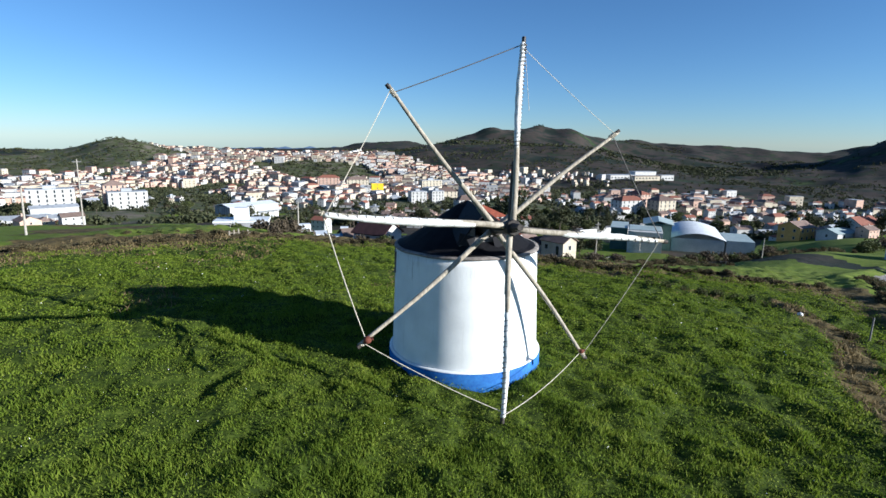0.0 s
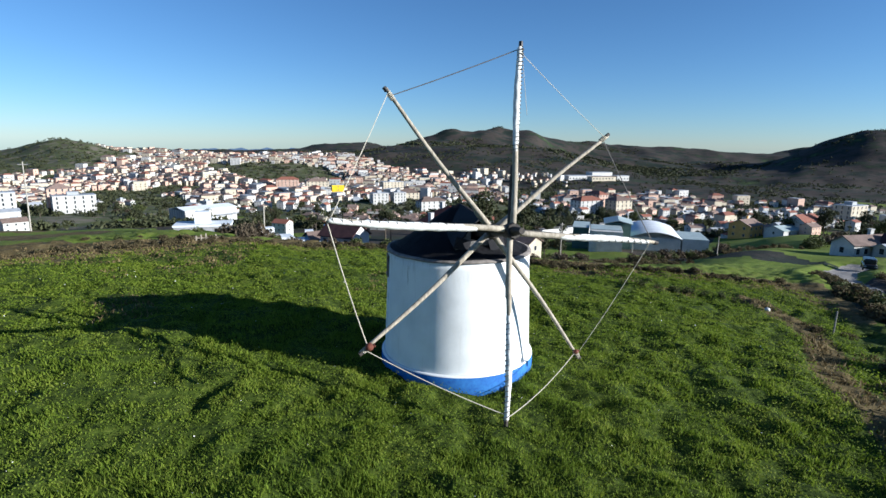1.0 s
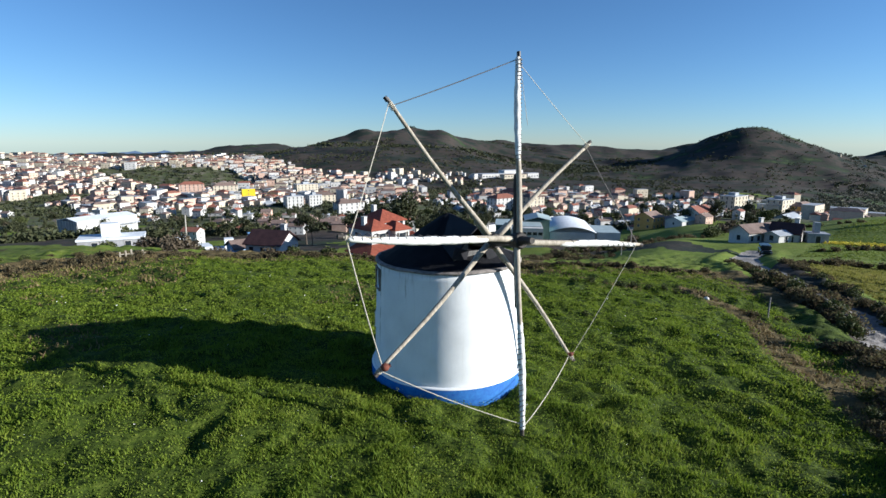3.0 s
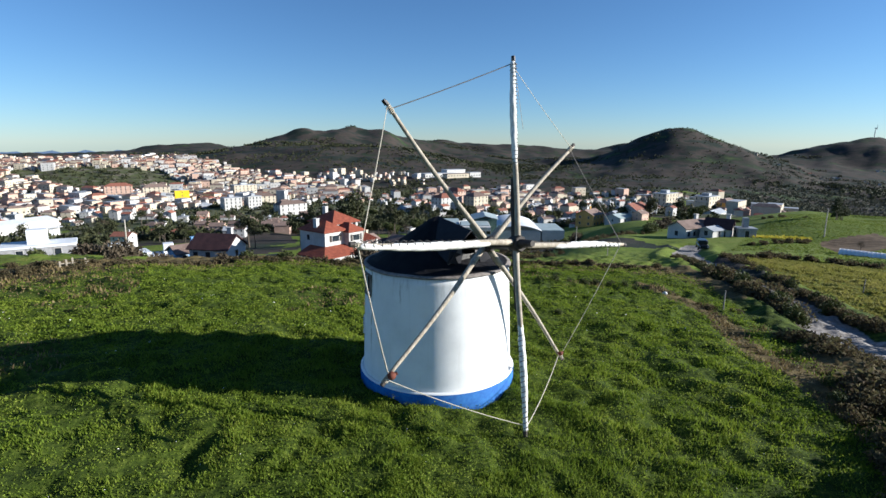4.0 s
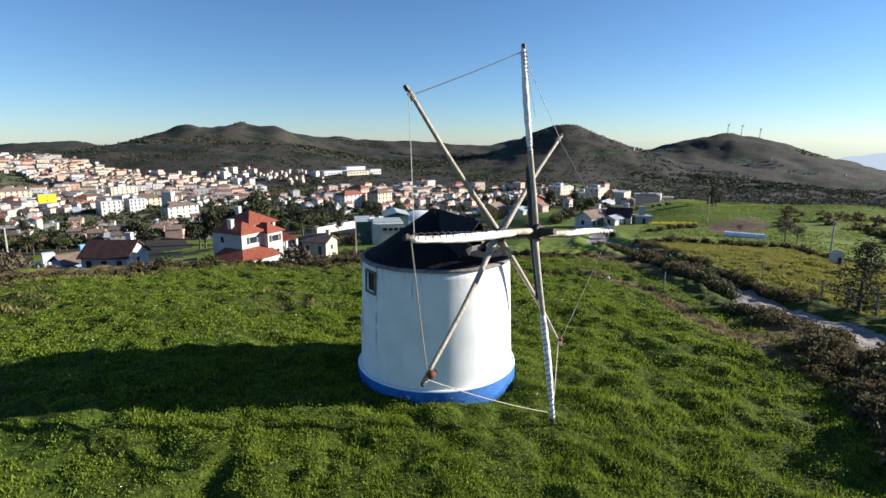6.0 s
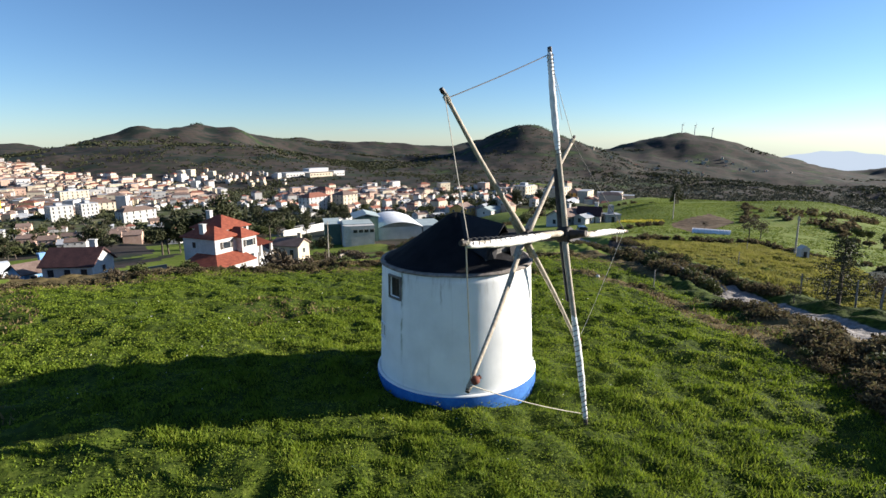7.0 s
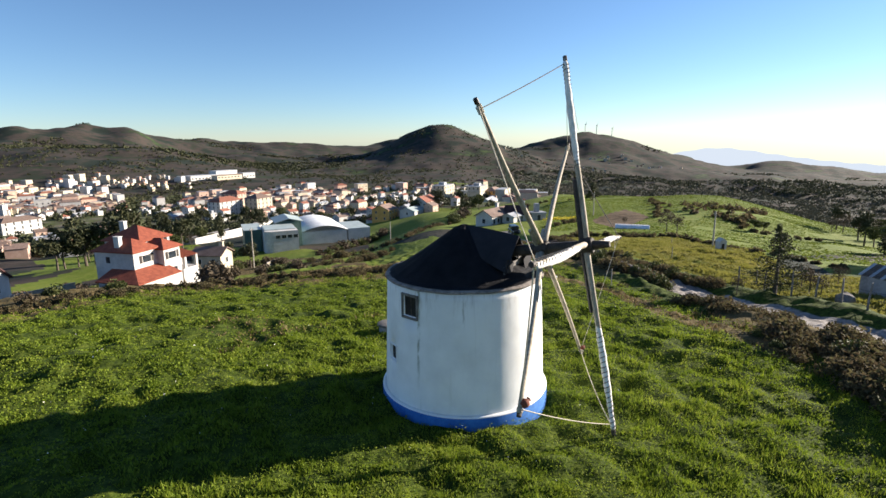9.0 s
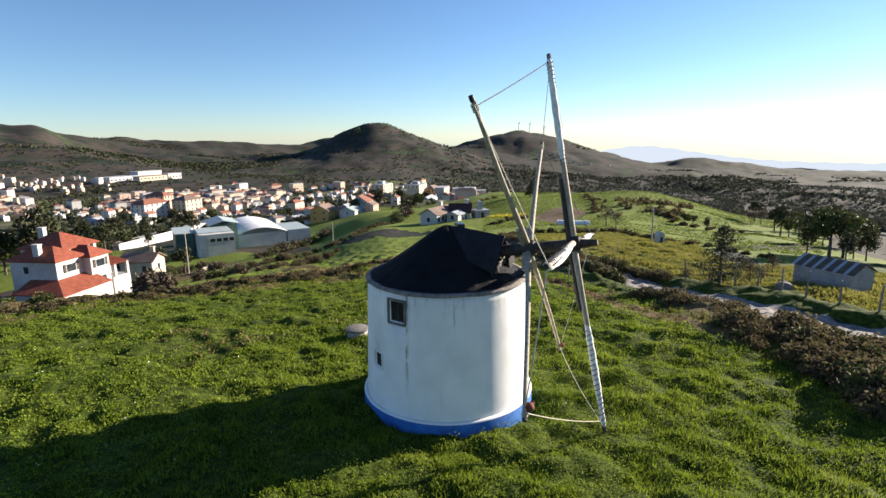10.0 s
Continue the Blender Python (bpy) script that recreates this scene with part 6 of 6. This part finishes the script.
for _ in range(2000):
    if made_ >= 170:
        break
    a, r = tree_rng.uniform(-30, 22), tree_rng.uniform(36, 130)
    x, y = on_bearing(a, r)
    if not free(x, y, 1.0, taken) or tree_rng.random() > (0.9 if r > 50 else 0.4):
        continue
    made_ += 1
    plant(TIDY[tree_rng.random() < 0.7], "garden_bush", x, y, tree_rng.uniform(0.6, 1.5), tree_rng.uniform(0, 360), "unkempt bush on the slope below the field", "bush", "bushes on the slope", 0.2, "woody_base", "foliage")
for x, y, s in ((118, 19.3, 0.6), (122, 21.2, 0.7), (126, 18.2, 0.6), (131, 23.2, 0.65), (109.1, 38, 0.42), (112.1, 37, 0.36), (104.1, 32.5, 0.3), (59.9, 9.6, 0.35), (65.9, 13.6, 0.4), (71.9, 7.5, 0.4), (140.1, 91.7, 0.6), (150.1, 96.7, 0.6), (160.2, 103.7, 0.6), (172.2, 109.7, 0.6)):
    plant(BROAD[int(x) % 3], "tree", x, y, s, 31 * x, "dark tree at the edge of a pasture", "tree", "pasture trees")


valley = 0
for _ in range(1500):
    if valley >= 85:
        break
    a, r = tree_rng.uniform(86, 106), tree_rng.uniform(62, 290)
    x, y = on_bearing(a, r)
    if r < 110 and a < 93 or r < 130 and a < 89 or float(fractal(np.array([x / 35]), np.array([y / 35]), 2, 91)[0]) < -0.1:
        continue
    valley += 1
    kind, label = tree_rng.choice(((BROAD[0], "dark evergreen tree in the valley wood"), (BROAD[1], "broad green tree in the valley wood"), (BARE[0], "bare brown tree in the valley wood"), (BARE[0], "bare brown tree in the valley wood")))
    plant(kind, "tree", x, y, tree_rng.uniform(0.45, 0.95), tree_rng.uniform(0, 360), label, "tree", "trees of the valley wood")


# far woods: clumps of leaves as one mass
def wood_mass(name, spots_, size, leaf, tone, label, per=18):
    rng = np.random.default_rng(len(spots_))
    base = np.array(spots_)
    base = np.column_stack([base, ground_height(base[:, 0], base[:, 1])])
    n = len(base)
    scale = rng.uniform(0.6, 1.35, n) * size
    off = rng.normal(size=(n, per, 3))
    off /= np.linalg.norm(off, axis=2)[..., None] + 1e-9
    off *= rng.uniform(0.5, 1.0, (n, per, 1))
    off[..., 2] = np.abs(off[..., 2]) * 1.25
    centres = base[:, None, :] + off * scale[:, None, None]
    v, f = leaf_cards(centres.reshape(-1, 3), leaf, rng)
    tagged(new(name, array_mesh(name, v, f, [tone])), label, "woods", kind="stuff")


wr = np.random.default_rng(4)
spots_ = []
for _ in range(60000):
    if len(spots_) >= 6500:
        break
    a, r = wr.uniform(-50, 50), 250 + 1600 * wr.random() ** 1.4
    x, y = on_bearing(a, r)
    if (int(x // 8.5), int(y // 8.5)) in cell or -72 < x < -36 and 545 < y < 606:
        continue
    w = float(fractal(np.array([x / 130]), np.array([y / 130]), 3, 33)[0])
    if w > 0.22 or wr.random() < 0.16:
        if r > 380 or free(x, y, 1.0, taken):
            spots_.append((x, y))
wood_mass("town_trees", spots_, 3.0, 1.05, OLIVE, "dark trees between the houses of the town", 26)
spots_ = []
for _ in range(60000):
    if len(spots_) >= 11000:
        break
    a, r = 50 + 55 * wr.random() ** 0.7, 270 + 1500 * wr.random() ** 1.5
    x, y = on_bearing(a, r)
    w = float(fractal(np.array([x / 120]), np.array([y / 120]), 3, 44)[0])
    if a < 88 and r < 330:
        continue
    if w > -0.7 and (r > 270 and a > 68 or r > 420):
        spots_.append((x, y))
wood_mass("valley_woods", spots_, 5.2, 1.9, WOODLAND, "dense dark woods in the valley below the pastures", 14)
spots_ = []
for _ in range(60000):
    if len(spots_) >= 6000:
        break
    a, r = wr.uniform(-48, 92), 1300 + 1500 * wr.random()
    x, y = on_bearing(a, r)
    w = float(fractal(np.array([x / 260]), np.array([y / 260]), 4, 55)[0])
    if w > 0.52:
        spots_.append((x, y))
wood_mass("hill_woods", spots_, 4.2, 2.6, OLIVE, "dark scrub and pine woods on the hillsides", 12)
spots_ = [(on_bearing(a, 112 + 80 * u)) for a, u in zip(wr.uniform(72.5, 80, 60), wr.random(60))]
wood_mass("heather_clumps", [p for p in spots_ if p[0] > 0][:46], 1.3, 0.5, BRAMBLE, "dark low clumps of heather in the pasture", 40)
spots_ = [(94 + 9 * u + 2 * w, 81 - 8 * u + 4 * w2) for u, w, w2 in wr.random((240, 3))]
wood_mass("yellow_flowers", spots_, 0.35, 0.18, FLOWER, "patch of yellow flowers in a pasture", 8)


# grass: blades all over the mill's field, thinner further off
def blades(name, n, reach, height, width, tone, label, keep, seed, drift=0.5):
    rng = np.random.default_rng(seed)
    u = rng.random(n * 3)
    a = rng.uniform(0, 2 * math.pi, n * 3)
    r = reach * u ** 0.62
    x, y = -1 + r * np.cos(a), 15 + r * np.sin(a)
    ok = keep(x, y, rng)
    ok &= rng.random(len(x)) < np.clip(0.75 + 0.6 * fractal(x / 0.6, y / 0.6, 2, 90), 0.35, 1)
    x, y = x[ok][:n], y[ok][:n]
    clump = fractal(x / 0.6, y / 0.6, 2, 90) * 0.7 + fractal(x / 2.0, y / 2.0, 3, 70) * 0.55
    broad = fractal(x / 6, y / 6, 2, 71)
    h = height * np.clip(0.75 + 0.72 * clump + 0.25 * broad, 0.42, 1.9) * rng.uniform(0.6, 1.25, len(x))
    dist = np.hypot(x + 3, y - 5)
    h *= np.clip(1.3 - dist / 42, 0.5, 1.0)
    wide = width * np.clip(dist / 18, 0.6, 1.9) * rng.uniform(0.7, 1.3, len(x))
    z = ground_height(x, y) - 0.02
    lean = rng.uniform(0, 2 * math.pi, len(x))
    tilt = rng.uniform(0.15, 0.85, len(x)) * h
    face = rng.uniform(0, math.pi, len(x))
    sx, sy = np.cos(face) * wide, np.sin(face) * wide
    ex, ey = x + np.cos(lean) * tilt * drift * 2, y + np.sin(lean) * tilt * drift * 2
    v = np.stack([np.stack([x - sx, y - sy, z], 1), np.stack([x + sx, y + sy, z], 1), np.stack([ex, ey, z + h], 1)], 1).reshape(-1, 3)
    f = np.arange(len(x) * 3).reshape(-1, 3)
    tagged(new(name, array_mesh(name, v, f, [tone])), label, "grass", kind="stuff")


def in_field(x, y, rng):
    r, a = polar(x, y)
    bare = (fractal(x / 7, y / 7, 3, 61) > 0.55) & (r > 11) & (y > 22) & (rng.random(len(x)) < 0.75)
    ok = (r > 3.15) & ~bare & (verge_distance(x, y) > 1.1 * rng.random(len(x)) ** 0.5 + 0.2 * rng.random(len(x))) & (road_side(x, y) > np.where(y > 19, 2.6, 6.0) + 1.6 * fractal(x / 6, y / 6, 2, 9)) & ((r < field_edge(a) + 1.5) | (y < 18))
    return ok & (np.hypot(x, y) < 58)


def on_verge(x, y, rng):
    r, a = polar(x, y)
    s = road_side(x, y)
    edge_ = np.abs(r - field_edge(a) - 3) < 5 * rng.random(len(x)) ** 0.7
    patch_ = (fractal(x / 7, y / 7, 3, 61) > 0.5) & (r > 11) & (y > 22) & (r < field_edge(a)) & (rng.random(len(x)) < 0.5)
    return (s > 2.0) & (((s < 9) & (y < 19) & (rng.random(len(x)) < 0.9)) | (verge_distance(x, y) < 1.2 * rng.random(len(x))) | patch_ | (edge_ & (a > -80) & (a < 70))) & (y > 3)


blades("meadow_grass", 560000, 52, 0.15, 0.034, BLADES, "lush tufted green grass and weeds over the field", in_field, 1)
blades("dry_grass", 120000, 58, 0.36, 0.035, STRAW, "dry brown grass along the field's edge", on_verge, 2)


# broad-leaved weeds between the grass
def weeds(name, n, reach, size, tone, label, keep, seed):
    rng = np.random.default_rng(seed)
    r, a = reach * rng.random(n * 2) ** 0.6, rng.uniform(0, 2 * math.pi, n * 2)
    x, y = -2 + r * np.cos(a), 14 + r * np.sin(a)
    ok = keep(x, y, rng) & (fractal(x / 2.2, y / 2.2, 3, 77) > -0.45)
    x, y = x[ok][:n], y[ok][:n]
    lift = rng.uniform(0.01, 0.15, len(x)) * np.clip(1 + 1.2 * fractal(x / 0.7, y / 0.7, 2, 93), 0.3, 2.4)
    far = np.clip(np.hypot(x + 3, y - 5) / 20, 0.75, 1.25)
    v, f = leaf_cards(np.column_stack([x, y, ground_height(x, y) + lift]), size * far, rng, 0.35, 1.3)
    tagged(new(name, array_mesh(name, v, f, [tone])), label, "weeds", kind="stuff")


def in_pasture(x, y, rng):
    return inside(x, y, MEADOW) | inside(x, y, ((24.5, 2), (25.5, 10), (33, 20), (37, 26), (46, 17), (50, 6), (40, -2)))


weeds("field_weeds", 260000, 46, 0.037, BLADES, "broad-leaved green weeds in the field", in_field, 6)
weeds("white_flowers", 700, 30, 0.028, CANVAS, "tiny white flower heads scattered in the grass", in_field, 9)


def pasture_blades(n, seed):
    rng = np.random.default_rng(seed)
    x, y = rng.uniform(24, 76, n * 4), rng.uniform(-2, 54, n * 4)
    ok = in_pasture(x, y, rng) & (road_side(x, y) < -2.4)
    x, y = x[ok][:n], y[ok][:n]
    z = ground_height(x, y) - 0.03
    h = 0.30 * np.clip(0.8 + 0.6 * fractal(x / 3, y / 3, 3, 15), 0.3, 2) * rng.uniform(0.6, 1.2, len(x))
    a, b = rng.uniform(0, 6.283, len(x)), rng.uniform(0, 6.283, len(x))
    v = np.stack([np.stack([x - 0.09 * np.cos(a), y - 0.09 * np.sin(a), z], 1), np.stack([x + 0.09 * np.cos(a), y + 0.09 * np.sin(a), z], 1), np.stack([x + 0.2 * np.cos(b), y + 0.2 * np.sin(b), z + h], 1)], 1).reshape(-1, 3)
    tagged(new("pasture_grass", array_mesh("pasture_grass", v, np.arange(len(x) * 3).reshape(-1, 3), [PASTURE])), "olive rough grass of the pasture beyond the track", "grass", kind="stuff")


pasture_blades(110000, 12)


def far_tufts(n, seed):
    rng = np.random.default_rng(seed)
    x, y = rng.uniform(64, 290, n * 3), rng.uniform(8, 150, n * 3)
    rr, aa = polar(x, y)
    ok = (rr > 52) & (aa > 57) & (aa < np.minimum(97, 101 - rr / 17)) & ~inside(x, y, MEADOW) & ~inside(x, y, PLOUGH) & (fractal(x / 22, y / 22, 3, 19) > -0.7)
    x, y = x[ok][:n], y[ok][:n]
    z = ground_height(x, y) - 0.05
    a, b, w = rng.uniform(0, 6.283, len(x)), rng.uniform(0, 6.283, len(x)), rng.uniform(0.15, 0.4, len(x))
    h = rng.uniform(0.06, 0.2, len(x))
    v = np.stack([np.stack([x - w * np.cos(a), y - w * np.sin(a), z], 1), np.stack([x + w * np.cos(a), y + w * np.sin(a), z], 1), np.stack([x + 0.3 * np.cos(b), y + 0.3 * np.sin(b), z + h], 1)], 1).reshape(-1, 3)
    tagged(new("pasture_tufts", array_mesh("pasture_tufts", v, np.arange(len(x) * 3).reshape(-1, 3), [GREEN_PASTURE])), "rough green grass tufts on the far pastures", "grass", kind="stuff")


far_tufts(130000, 13)
for q, (x, y, s) in enumerate(((69.9, 131.7, 1.6), (72.9, 133.6, 1.9), (75.8, 134.6, 1.7), (79.7, 136.6, 1.6), (83.6, 137.6, 1.8), (87.6, 140.5, 1.6), (91.4, 141.5, 1.7), (96.3, 143.5, 1.9), (100.3, 147.5, 1.6), (66.9, 128.8, 1.4), (63.8, 125.8, 1.3), (59.7, 123, 1.2), (102.6, 116.4, 1.9), (107.6, 119.3, 1.8), (99.5, 113.4, 1.7), (112.7, 122.2, 1.9), (95.5, 110.5, 1.6))):
    plant(TIDY[q % 2], "garden_bush", x, y, s, 50 * q, "overgrown bush on the bank beside the hall", "bush", "bushes on the slope", 0.3, "woody_base", "foliage")
